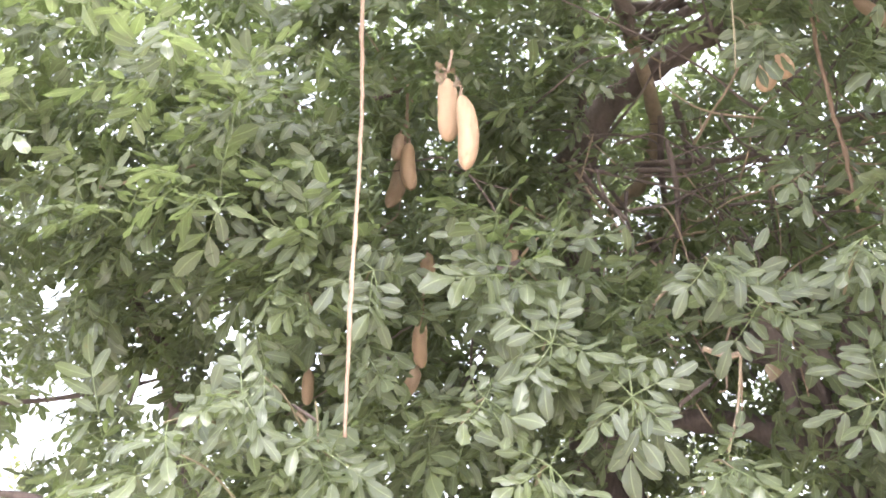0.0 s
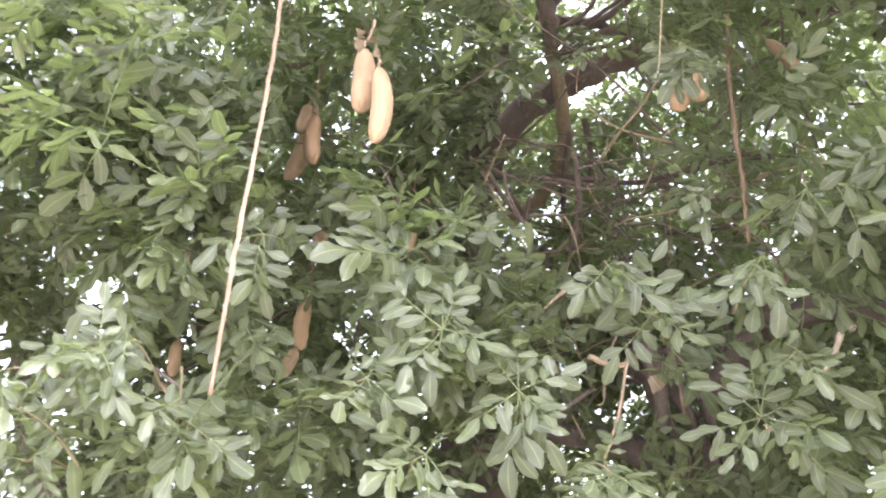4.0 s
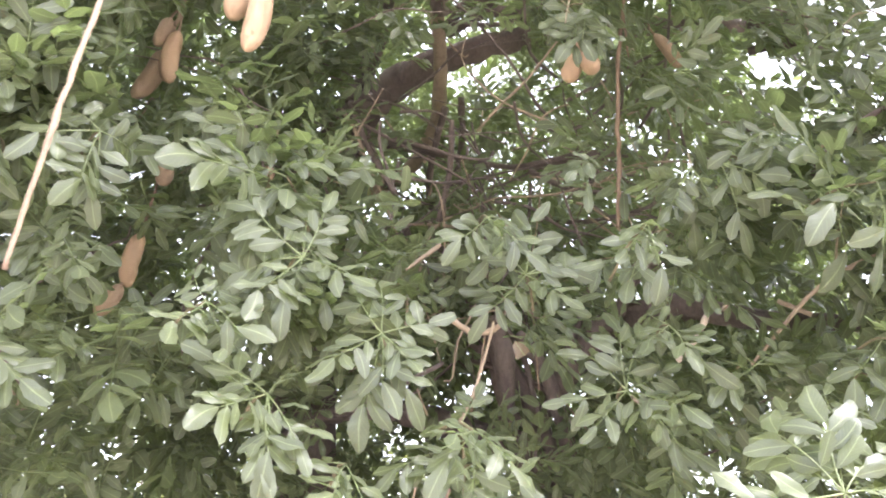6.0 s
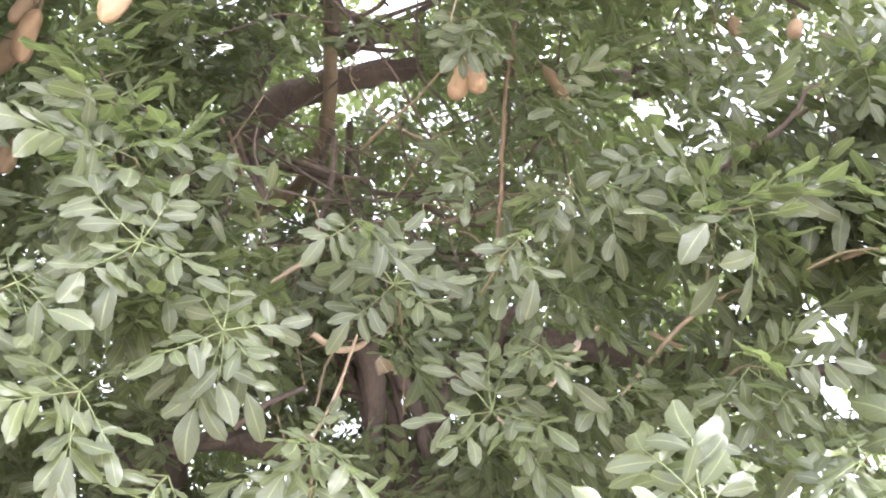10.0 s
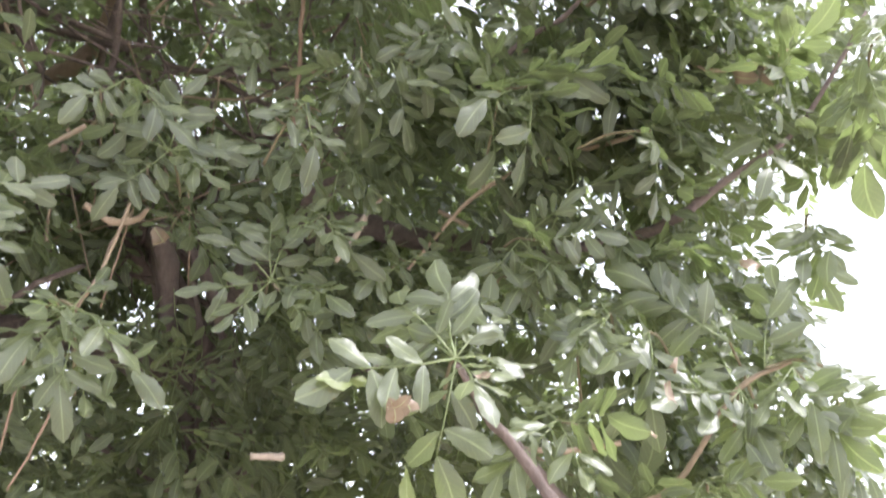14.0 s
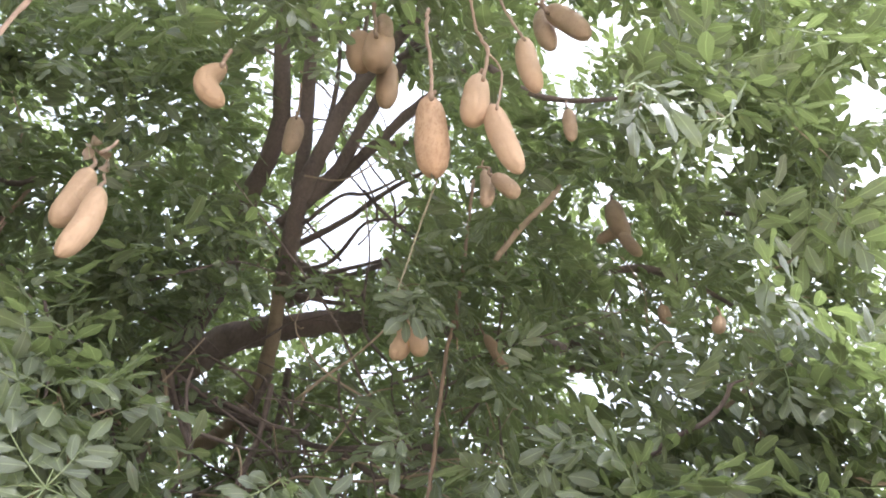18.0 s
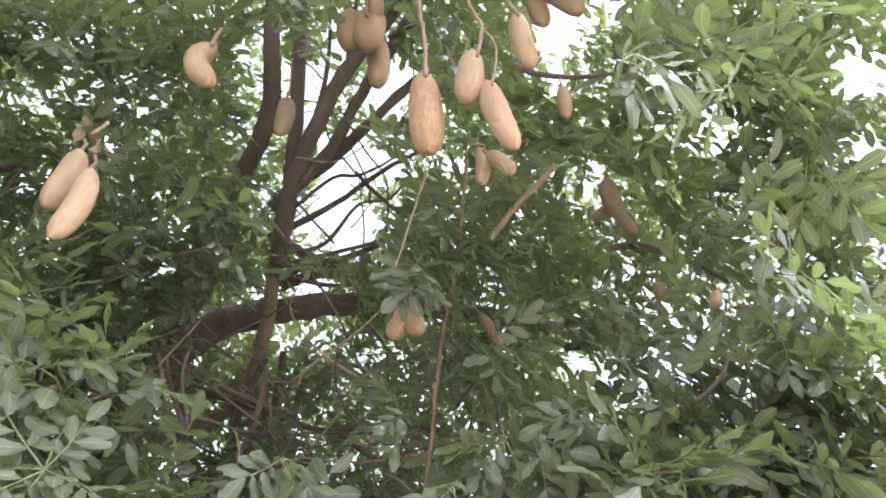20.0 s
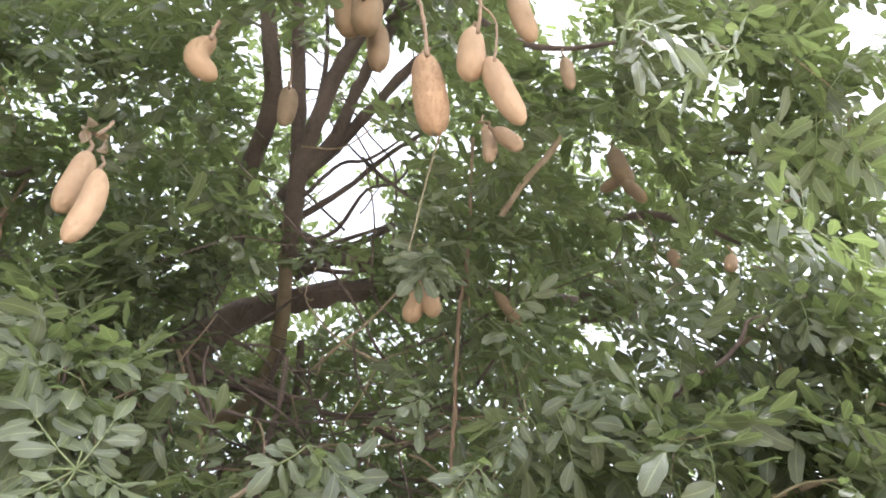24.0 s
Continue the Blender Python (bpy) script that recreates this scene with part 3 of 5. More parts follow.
stem("branch", [(-2.96, 4.60, 2.77, 0.018), (-2.54, 4.82, 2.85, 0.016), (-2.13, 4.98, 2.97, 0.014), (-1.71, 5.10, 3.12, 0.010)], BARK, TREE, "", 7, 5, 0.08, 66, 0.14)
stem("limb", [(-2.46, 5.04, 4.19, 0.049), (-2.32, 5.27, 3.85, 0.058), (-2.01, 5.61, 3.27, 0.080), (-1.86, 5.79, 2.74, 0.089), (-1.46, 6.01, 1.99, 0.111)], BARK, TREE, "", 10, 6, 0.08, 67, 0.14)
stem("limb", [(-2.73, 4.99, 4.01, 0.036), (-2.50, 5.13, 3.99, 0.044), (-2.29, 5.31, 3.78, 0.049)], BARK, TREE, "", 7, 5, 0.08, 68, 0.14)
stem("branch", [(-0.23, 3.93, 4.64, 0.016), (-0.30, 3.98, 4.57, 0.016), (-0.51, 3.99, 4.51, 0.013)], BARK, TREE, "", 7, 5, 0.08, 69, 0.14)
stem("branch", [(0.44, 4.07, 3.43, 0.032), (0.28, 4.09, 3.40, 0.029), (0.11, 4.14, 3.32, 0.023)], BARK, TREE, "", 7, 5, 0.08, 70, 0.14)
stem("branch", [(-2.28, 3.95, 2.17, 0.016), (-2.04, 4.08, 2.16, 0.020), (-1.74, 4.23, 2.05, 0.023)], BARK, TREE, "", 7, 5, 0.08, 71, 0.14)
stem("branch", [(1.10, 3.20, 2.64, 0.0120), (1.20, 3.18, 2.60, 0.0130), (1.26, 3.13, 2.61, 0.0120), (1.27, 3.07, 2.63, 0.0080)], TWIG, TREE, "", 7, 5, 0.08, 72, 0.14)
stem("branch", [(1.12, 2.84, 2.51, 0.0050), (1.10, 2.85, 2.39, 0.0050), (1.07, 2.85, 2.27, 0.0050), (1.01, 2.83, 2.13, 0.0060)], TWIG, TREE, "", 7, 5, 0.08, 73, 0.14)
stem("branch", [(2.56, 1.66, 3.12, 0.0060), (2.62, 1.60, 3.07, 0.0070), (2.68, 1.48, 3.05, 0.0070), (2.71, 1.36, 3.07, 0.0060)], TWIG, TREE, "", 7, 5, 0.08, 74, 0.14)
stem("branch", [(1.43, 1.76, 1.81, 0.004), (1.54, 1.80, 1.75, 0.008), (1.62, 1.79, 1.68, 0.012), (1.68, 1.76, 1.59, 0.014), (1.72, 1.72, 1.50, 0.016)], BARK, TREE, "reddish-brown branch running up from below", 8, 6, 0.08, 75, 0.14)
stem("branch", [(-0.61, 3.13, 2.38, 0.006), (-0.51, 3.17, 2.32, 0.008), (-0.43, 3.25, 2.24, 0.009), (-0.30, 3.34, 2.12, 0.009)], BARK, TREE, "", 7, 5, 0.08, 76, 0.14)
stem("twig", [(1.89, 4.05, 4.04, 0.0060), (2.13, 3.93, 4.02, 0.0060), (2.44, 3.74, 3.90, 0.0050)], TWIG, TREE, "", 7, 5, 0.08, 77, 0.14)
stem("twig", [(1.89, 4.04, 4.06, 0.0060), (2.17, 3.88, 4.06, 0.0060), (2.40, 3.64, 3.98, 0.0050)], BARK, TREE, "", 7, 5, 0.08, 78, 0.14)
stem("twig", [(1.76, 4.04, 3.97, 0.0060), (1.76, 3.84, 4.05, 0.0060), (1.78, 3.69, 4.21, 0.0050), (1.91, 3.55, 4.27, 0.0040)], TWIG, TREE, "", 7, 5, 0.08, 79, 0.14)
stem("twig", [(0.84, 3.68, 3.83, 0.0060), (0.87, 3.75, 3.74, 0.0075), (0.96, 3.81, 3.62, 0.0070), (1.02, 3.85, 3.55, 0.0055)], BARK, TREE, "", 7, 5, 0.08, 80, 0.14)


# ---- fruit and their stalks ----
FRUITS = []


def sausage_fruit(top, foot, width, bend, mat, label, clear=0.36):
    """A fruit that hangs from top to foot: rounded ends, a slight waist or bend, uneven skin, with its stalk's stub."""
    a, b = np.array(top), np.array(foot)
    seed = int(abs(a[0] * 913 + a[2] * 371)) + 5
    g = np.random.default_rng(seed)
    length = np.linalg.norm(a - b)
    down = unit(b - a)
    side = unit(np.cross(down, (0.35, 1.0, 0.0)))
    front = np.cross(down, side)
    rings, sides, v = 22, 20, []
    lump = [g.uniform(-1, 1, 3) for _ in range(3)]
    waist = g.uniform(-0.05, 0.06)
    thick = g.uniform(-0.08, 0.10)
    for i in range(rings + 1):
        s = 0.5 - 0.5 * math.cos(math.pi * i / rings)
        r = width / 2 * max(0.02, (1 - abs(2 * s - 1) ** 3.2)) ** 0.5 * (1 + thick * (s - 0.5) * 2 - waist * math.sin(math.pi * s))
        mid = a + down * length * s + side * bend * length * (math.sin(math.pi * s) - 0.3) * 0.6
        slope = bend * math.pi * math.cos(math.pi * s) * 0.6
        out = unit(side - down * slope)
        for k in range(sides):
            q = 2 * math.pi * k / sides
            d = math.cos(q) * out + math.sin(q) * front
            rough = 1 + 0.035 * noise.noise(Vector(mid * 9 + d * 0.8 + lump[0])) + 0.012 * noise.noise(Vector(mid * 40 + d * 3))
            v.append(mid + d * r * rough)
    f = [(i * sides + k, (i + 1) * sides + k, (i + 1) * sides + (k + 1) % sides, i * sides + (k + 1) % sides) for i in range(rings) for k in range(sides)]
    f += [tuple(range(sides)), tuple(reversed(range(rings * sides, (rings + 1) * sides)))]
    origin = Vector(top)
    thing = tagged(new("sausage_fruit"), label, "fruit", "hanging sausage fruit")
    thing.location, thing.empty_display_size = origin, 0.05
    add_mesh("fruit_body", [p - a for p in v], f, mat, thing)
    start = -side * bend * length * 0.18
    sv, sf = tube([(*(start + down * 0.015), width * 0.13), (*(start - down * 0.02), width * 0.09), (*(start - down * 0.05 + g.normal(0, 0.006, 3)), width * 0.075), (*(start - down * 0.085 + g.normal(0, 0.012, 3)), width * 0.07)], 7, 3, 0.1, seed, 0.2)
    add_mesh("stalk_stub", sv, sf, ROPE, thing, "woody stub of the fruit stalk")
    FRUITS.append((a, b, width, clear))


def fruit_stalk(points, mat, label, seed):
    base = np.array(points[0][:3])
    pts = [(*(np.array(p[:3]) - base), p[3]) for p in points]
    v, f = tube(pts, 7, 9, 0.22, seed, 0.35)
    ob = add_mesh("fruit_stalk", v, f, mat)
    ob.location = base
    tagged(ob, label, "stalk", "hanging fruit stalks")


fruit_stalk([(-0.27, 1.95, 4.92, 0.0057), (-0.24, 1.74, 3.47, 0.0053), (-0.24, 1.87, 3.04, 0.0056), (-0.24, 1.93, 2.78, 0.0057), (-0.24, 1.90, 2.41, 0.0052), (-0.24, 1.91, 2.20, 0.0051), (-0.24, 1.94, 1.98, 0.0041)], ROPE, "very long pale brown rope-like fruit stalk", 60)
fruit_stalk([(1.71, 2.77, 5.22, 0.0108), (1.77, 2.89, 4.41, 0.0095), (1.82, 3.03, 4.06, 0.0103), (1.90, 3.16, 3.64, 0.0110), (1.94, 3.24, 3.32, 0.0096)], ROPE, "long brown fruit stalk, two strands twined", 61)
fruit_stalk([(1.76, 2.90, 4.34, 0.0059), (1.81, 2.94, 4.21, 0.0058), (1.85, 2.98, 4.12, 0.0035)], ROPE, "thin frayed end of a fruit stalk", 62)
fruit_stalk([(1.07, 2.11, 3.99, 0.0040), (1.05, 2.18, 3.65, 0.0038), (1.04, 2.20, 3.48, 0.0036), (1.02, 2.20, 3.32, 0.0026)], STALK_OLIVE, "thin pale olive dangling stalk", 63)
fruit_stalk([(0.04, 2.77, 3.88, 0.0064), (0.03, 2.75, 3.80, 0.0063), (0.02, 2.72, 3.72, 0.0072)], ROPE, "reddish brown woody stalk above hanging fruit", 64)
fruit_stalk([(-0.22, 3.94, 4.62, 0.0088), (-0.21, 3.81, 4.30, 0.0097), (-0.21, 3.74, 4.05, 0.0093)], ROPE, "thin brown woody stalk above hanging fruit", 65)
fruit_stalk([(-0.10, 3.97, 3.45, 0.0052), (-0.11, 4.06, 3.25, 0.0065), (-0.11, 4.07, 3.09, 0.0064)], ROPE, "thin brown woody stalk above hanging fruit", 66)
fruit_stalk([(0.42, 4.26, 4.12, 0.0050), (0.42, 4.26, 3.98, 0.0057), (0.42, 4.30, 3.80, 0.0068)], ROPE, "thin brown woody stalk above hanging fruit", 67)
fruit_stalk([(0.76, 1.90, 4.65, 0.0093), (0.78, 1.91, 4.48, 0.0079), (0.83, 1.91, 4.24, 0.0074), (0.87, 1.93, 4.05, 0.0088)], ROPE, "short stout fruit stalk", 68)
fruit_stalk([(0.85, 1.74, 4.69, 0.0062), (0.94, 1.79, 4.54, 0.0070), (1.01, 1.79, 4.41, 0.0087), (1.02, 1.82, 4.23, 0.0065)], ROPE, "branched knobby fruit stalk", 69)
fruit_stalk([(1.01, 1.79, 4.41, 0.0048), (1.07, 1.77, 4.29, 0.0047), (1.05, 1.76, 3.96, 0.0060)], ROPE, "thin brown woody stalk above hanging fruit", 70)
fruit_stalk([(1.03, 1.78, 5.06, 0.0057), (1.08, 1.76, 4.84, 0.0065), (1.14, 1.71, 4.57, 0.0071)], ROPE, "thin brown woody stalk above hanging fruit", 71)
fruit_stalk([(0.20, 2.54, 4.50, 0.0085), (0.20, 2.55, 4.43, 0.0083), (0.20, 2.55, 4.37, 0.0103)], ROPE, "thin brown woody stalk above hanging fruit", 72)
fruit_stalk([(0.67, 3.24, 5.79, 0.0060), (0.72, 3.28, 5.65, 0.0073), (0.74, 3.30, 5.51, 0.0086)], ROPE, "thin brown woody stalk above hanging fruit", 73)
fruit_stalk([(0.71, 2.61, 6.11, 0.0120), (0.79, 2.66, 5.97, 0.0117), (0.84, 2.66, 5.74, 0.0127)], ROPE, "brown woody stalk above a fruit cluster", 74)
fruit_stalk([(1.30, 1.76, 5.54, 0.0090), (1.31, 1.76, 5.32, 0.0099), (1.33, 1.75, 5.21, 0.0096)], ROPE, "brown woody stalk above a fruit cluster", 75)
fruit_stalk([(1.51, 3.30, 2.90, 0.0029), (1.53, 3.28, 2.68, 0.0038), (1.54, 3.26, 2.45, 0.0027)], ROPE, "thin hanging brown stalk", 76)
fruit_stalk([(1.26, 3.20, 2.62, 0.0035), (1.23, 3.17, 2.47, 0.0034), (1.19, 3.14, 2.27, 0.0025)], ROPE, "thin hanging brown stalk", 77)
fruit_stalk([(0.97, 3.05, 2.04, 0.0038), (0.97, 3.09, 1.90, 0.0038), (0.97, 3.11, 1.78, 0.0031)], ROPE, "thin drooping brown vine", 78)
fruit_stalk([(1.08, 3.04, 1.96, 0.0038), (1.05, 3.09, 1.80, 0.0038), (1.01, 3.12, 1.68, 0.0031)], ROPE, "thin drooping brown vine", 79)

sausage_fruit((0.085, 2.83, 3.68), (0.10, 2.80, 3.285), 0.088, 0.10, FRUIT, "long smooth tan sausage fruit hanging beside a thicker one")
sausage_fruit((0.012, 2.97, 3.88), (0.025, 2.94, 3.52), 0.104, 0.05, FRUIT, "thick tan sausage fruit hanging under dry leaves")
sausage_fruit((-0.25, 3.88, 4.19), (-0.28, 3.88, 4.01), 0.082, 0.10, FRUIT_BROWN, "small brownish sausage fruit in a cluster of three")
sausage_fruit((-0.20, 3.84, 4.10), (-0.18, 3.84, 3.79), 0.089, -0.10, FRUIT, "grey-tan sausage fruit in a cluster of three")
sausage_fruit((-0.25, 4.06, 4.12), (-0.32, 4.06, 3.80), 0.100, 0.15, FRUIT_BROWN, "slightly curved tan sausage fruit in a cluster of three")
sausage_fruit((0.42, 4.31, 3.79), (0.42, 4.36, 3.54), 0.080, 0.04, FRUIT_BROWN, "slim brown sausage fruit half hidden by leaves", 0.10)
sausage_fruit((-0.12, 4.15, 3.13), (-0.12, 4.15, 2.85), 0.084, -0.10, FRUIT, "tan sausage fruit on a thin stalk among leaves")
sausage_fruit((-0.14, 4.14, 2.85), (-0.21, 4.14, 2.69), 0.077, 0.10, FRUIT_BROWN, "dull tan sausage fruit behind leaves", 0.20)
sausage_fruit((-0.09, 3.93, 3.44), (-0.08, 3.93, 3.29), 0.080, 0.00, FRUIT_BROWN, "dull tan sausage fruit under a leaf", 0.20)
sausage_fruit((-0.77, 4.38, 2.91), (-0.77, 4.39, 2.71), 0.072, 0.00, FRUIT_BROWN, "slim brown sausage fruit in deep shade", 0.20)
sausage_fruit((1.49, 2.88, 3.99), (1.46, 2.90, 3.76), 0.097, 0.05, FRUIT, "tan sausage fruit under a dark leaf", 0.12)
sausage_fruit((1.51, 2.84, 3.94), (1.54, 2.82, 3.78), 0.089, -0.05, FRUIT, "short tan sausage fruit under a dark leaf", 0.12)
sausage_fruit((2.15, 3.14, 4.53), (2.25, 3.07, 4.29), 0.072, 0.05, FRUIT_BROWN, "worn grey-brown fruit with a pale end", 0.08)
sausage_fruit((0.20, 2.65, 4.515), (0.27, 2.65, 4.27), 0.104, -0.5, FRUIT, "kidney-shaped tan sausage fruit")
sausage_fruit((0.78, 3.47, 5.78), (0.81, 3.46, 5.39), 0.119, 0.06, FRUIT_BROWN, "slim tan sausage fruit before a dark limb")
sausage_fruit((0.81, 2.88, 6.07), (0.88, 2.86, 5.68), 0.178, 0.00, FRUIT, "plump tan sausage fruit in a cluster")
sausage_fruit((0.905, 2.76, 6.03), (0.925, 2.75, 5.60), 0.192, 0.00, FRUIT, "plump tan sausage fruit hanging aslant")
sausage_fruit((1.05, 2.92, 6.09), (1.11, 2.90, 5.56), 0.144, 0.05, FRUIT, "tan sausage fruit hanging lowest in its cluster")
sausage_fruit((0.86, 2.69, 6.09), (0.90, 2.68, 5.83), 0.112, 0.00, FRUIT_BROWN, "small brownish sausage fruit")
sausage_fruit((0.96, 2.11, 4.40), (1.02, 2.08, 3.86), 0.139, 0.00, FRUIT_CRACKED, "large brown-tan sausage fruit with cracked skin")
sausage_fruit((1.075, 1.93, 4.475), (1.07, 1.935, 4.105), 0.118, 0.00, FRUIT, "plump oval tan sausage fruit")
sausage_fruit((1.13, 1.90, 4.25), (1.22, 1.83, 3.80), 0.102, -0.05, FRUIT, "long tan sausage fruit hanging aslant")
sausage_fruit((1.26, 1.85, 4.97), (1.30, 1.81, 4.47), 0.104, -0.05, FRUIT, "tan sausage fruit with a rounded end")
sausage_fruit((1.42, 1.87, 5.57), (1.45, 1.85, 5.14), 0.112, -0.08, FRUIT_BROWN, "dull grey-tan sausage fruit in a pair")
sausage_fruit((1.37, 1.78, 5.37), (1.50, 1.65, 5.02), 0.118, 0.10, FRUIT_BROWN, "dull grey-tan sausage fruit in a pair")
sausage_fruit((1.59, 1.90, 4.75), (1.60, 1.90, 4.50), 0.067, 0.00, FRUIT_BROWN, "small brown sausage fruit half behind leaves", 0.25)
sausage_fruit((1.35, 2.20, 4.34), (1.36, 2.19, 4.08), 0.066, 0.10, FRUIT_BROWN, "small brown sausage fruit under the large ones")
sausage_fruit((1.33, 2.12, 4.20), (1.44, 2.08, 4.11), 0.076, 0.10, FRUIT_BROWN, "small curved brown sausage fruit")
sausage_fruit((2.59, 2.48, 5.52), (2.62, 2.44, 5.14), 0.117, -0.10, FRUIT_BROWN, "pale brown weathered sausage fruit")
sausage_fruit((2.592, 2.453, 5.168), (2.647, 2.376, 4.952), 0.078, 0.00, FRUIT_BROWN, "brown weathered sausage fruit")
sausage_fruit((2.651, 2.482, 5.301), (2.555, 2.607, 5.208), 0.074, 0.00, FRUIT_BROWN, "grey-brown slim fruit sticking out sideways")
sausage_fruit((2.84, 2.43, 4.71), (2.84, 2.42, 4.57), 0.071, 0.00, FRUIT_BROWN, "small brown fruit far up among leaves", 0.15)
sausage_fruit((2.33, 1.83, 3.83), (2.32, 1.85, 3.75), 0.056, 0.00, FRUIT_BROWN, "small pinkish brown fruit among leaves", 0.15)
sausage_fruit((3.53, 1.22, 4.75), (3.54, 1.18, 4.52), 0.112, 0.00, FRUIT, "pale tan sausage fruit at the crown edge")


# ---- leaves ----
# camera standpoints, late and early, that leaves and gaps are fitted to
EYE_SIDE, FIRST_SIDE = np.array((0.15, 0.55, 1.48)), np.array((0.0, 0.1, 1.53))
CROWN_MID, CROWN_SIZE = np.array((1.2, 5.7, 4.8)), np.array((6.2, 5.2, 4.6))


# Cones along the camera's sightlines, kept free of leaves to show sky or bare limbs: from, to, radius at the far end.
SIGHT_GAPS, BOUGHS, SHOOTS, THIN, WHORLS = [], [], [], [], []


def sight_gap(start, end, radius):
    SIGHT_GAPS.append((np.array(start), np.array(end), radius))


def thin(start, end, radius, part):
    """Keeps only a part of the leaves in a cone fitted to the camera's view, to show bare twigs or sky."""
    THIN.append((np.array(start), np.array(end), radius, part))


def bough(mid, size, shoots, scale):
    """A leafy bough placed to fit the camera's view: middle, size, number of shoots, leaf scale."""
    BOUGHS.append((mid, size, shoots, scale))


def shoot(hub, axis, leaves, scale):
    """A single leafy shoot at an outer end."""
    SHOOTS.append((hub, axis, leaves, scale))


def whorl(hub, tips):
    """The leafy end of a twig whose single leaves can be told apart: its bud and each leaf's tip, placed to fit the
    camera's view.
    """
    WHORLS.append((np.array(hub), np.array(tips)))


sight_gap((0.38, 0.84, 1.55), (9.10, 7.52, 6.86), 0.12)
sight_gap((0.40, 0.82, 1.54), (9.98, 6.54, 6.49), 0.21)
sight_gap((0.41, 0.83, 1.52), (10.23, 6.84, 5.55), 0.10)
sight_gap((0.42, 0.82, 1.50), (10.50, 6.78, 4.91), 0.14)
sight_gap((0.33, 0.82, 1.63), (6.76, 6.76, 10.13), 0.13)
sight_gap((0.52, 0.79, 1.47), (9.83, 6.97, 6.37), 0.13)
sight_gap((0.51, 0.74, 1.53), (9.30, 4.93, 8.89), 0.13)
sight_gap((0.21, 0.80, 1.68), (2.87, 7.39, 11.60), 0.30)
sight_gap((0.21, 0.81, 1.67), (2.95, 7.94, 11.18), 0.29)
sight_gap((0.21, 0.77, 1.70), (2.80, 6.20, 12.31), 0.20)
sight_gap((0.19, 0.79, 1.69), (1.97, 7.12, 11.97), 0.21)
sight_gap((0.24, 0.72, 1.71), (4.27, 4.18, 12.69), 0.32)
sight_gap((0.21, 0.83, 1.66), (2.94, 8.44, 10.79), 0.20)
sight_gap((0.19, 0.78, 1.70), (1.94, 6.42, 12.37), 0.16)
sight_gap((0.22, 0.80, 1.68), (3.40, 7.27, 11.52), 0.23)
sight_gap((0.32, 0.67, 1.68), (7.41, 1.90, 11.53), 0.11)
sight_gap((0.34, 0.68, 1.66), (8.19, 2.26, 10.87), 0.09)
sight_gap((0.23, 0.81, 1.67), (3.66, 7.96, 10.94), 0.21)
sight_gap((0.30, 0.70, 1.68), (6.70, 3.42, 11.71), 0.20)
sight_gap((0.20, 0.80, 1.69), (2.54, 7.26, 11.15), 0.22)
sight_gap((0.21, 0.79, 1.69), (2.92, 7.25, 11.06), 0.19)
sight_gap((0.18, 0.78, 1.70), (1.79, 6.76, 11.63), 0.19)
sight_gap((0.21, 0.77, 1.70), (2.75, 6.24, 11.73), 0.20)
sight_gap((0.24, 0.71, 1.71), (4.15, 4.06, 12.22), 0.26)
sight_gap((0.22, 0.81, 1.67), (3.23, 7.78, 10.57), 0.23)
sight_gap((0.18, 0.79, 1.70), (1.72, 6.98, 11.50), 0.14)
sight_gap((0.32, 0.78, 1.63), (7.30, 6.62, 8.98), 0.10)
sight_gap((0.30, 0.70, 1.69), (6.58, 3.51, 11.16), 0.17)
sight_gap((0.32, 0.65, 1.69), (7.17, 1.51, 11.13), 0.28)
sight_gap((0.33, 0.67, 1.67), (7.77, 2.17, 10.58), 0.23)
sight_gap((0.35, 0.68, 1.65), (8.47, 2.78, 9.81), 0.14)
sight_gap((-0.13, 0.26, 1.61), (-5.36, 10.44, 4.06), 0.20)
sight_gap((-0.14, 0.26, 1.60), (-5.61, 10.42, 3.54), 0.16)
sight_gap((-0.10, 0.27, 1.63), (-4.13, 10.84, 4.63), 0.19)
sight_gap((-0.13, 0.26, 1.62), (-5.15, 10.42, 4.51), 0.18)
sight_gap((0.08, 0.23, 1.73), (3.05, 9.08, 8.78), 0.15)
sight_gap((-0.08, 0.27, 1.65), (-3.18, 10.80, 5.72), 0.11)
sight_gap((-0.13, 0.25, 1.66), (-5.25, 9.92, 5.79), 0.10)
sight_gap((0.03, 0.23, 1.74), (1.37, 9.20, 9.14), 0.08)
sight_gap((0.56, 0.71, 1.46), (12.84, 3.95, 6.60), 0.70)
sight_gap((0.57, 0.72, 1.44), (13.19, 4.38, 5.31), 0.53)
sight_gap((0.56, 0.71, 1.48), (12.54, 4.03, 7.23), 0.33)
sight_gap((0.55, 0.79, 1.40), (10.54, 6.62, 3.20), 0.09)
sight_gap((0.53, 0.79, 1.47), (9.57, 6.73, 5.93), 0.14)
sight_gap((0.56, 0.74, 1.46), (10.75, 4.52, 5.79), 0.17)
sight_gap((0.58, 0.72, 1.41), (13.43, 4.56, 4.21), 0.33)
sight_gap((0.41, 0.82, 1.53), (9.83, 6.46, 5.58), 0.19)
sight_gap((0.38, 0.84, 1.55), (8.75, 7.25, 6.64), 0.10)
sight_gap((0.25, 0.86, 1.65), (3.35, 8.02, 10.37), 0.12)
sight_gap((0.25, 0.88, 1.63), (3.32, 8.57, 9.90), 0.10)
sight_gap((0.13, 0.52, 1.67), (6.91, 6.76, 8.88), 0.20)
sight_gap((0.07, 0.62, 1.57), (3.99, 9.04, 4.38), 0.10)
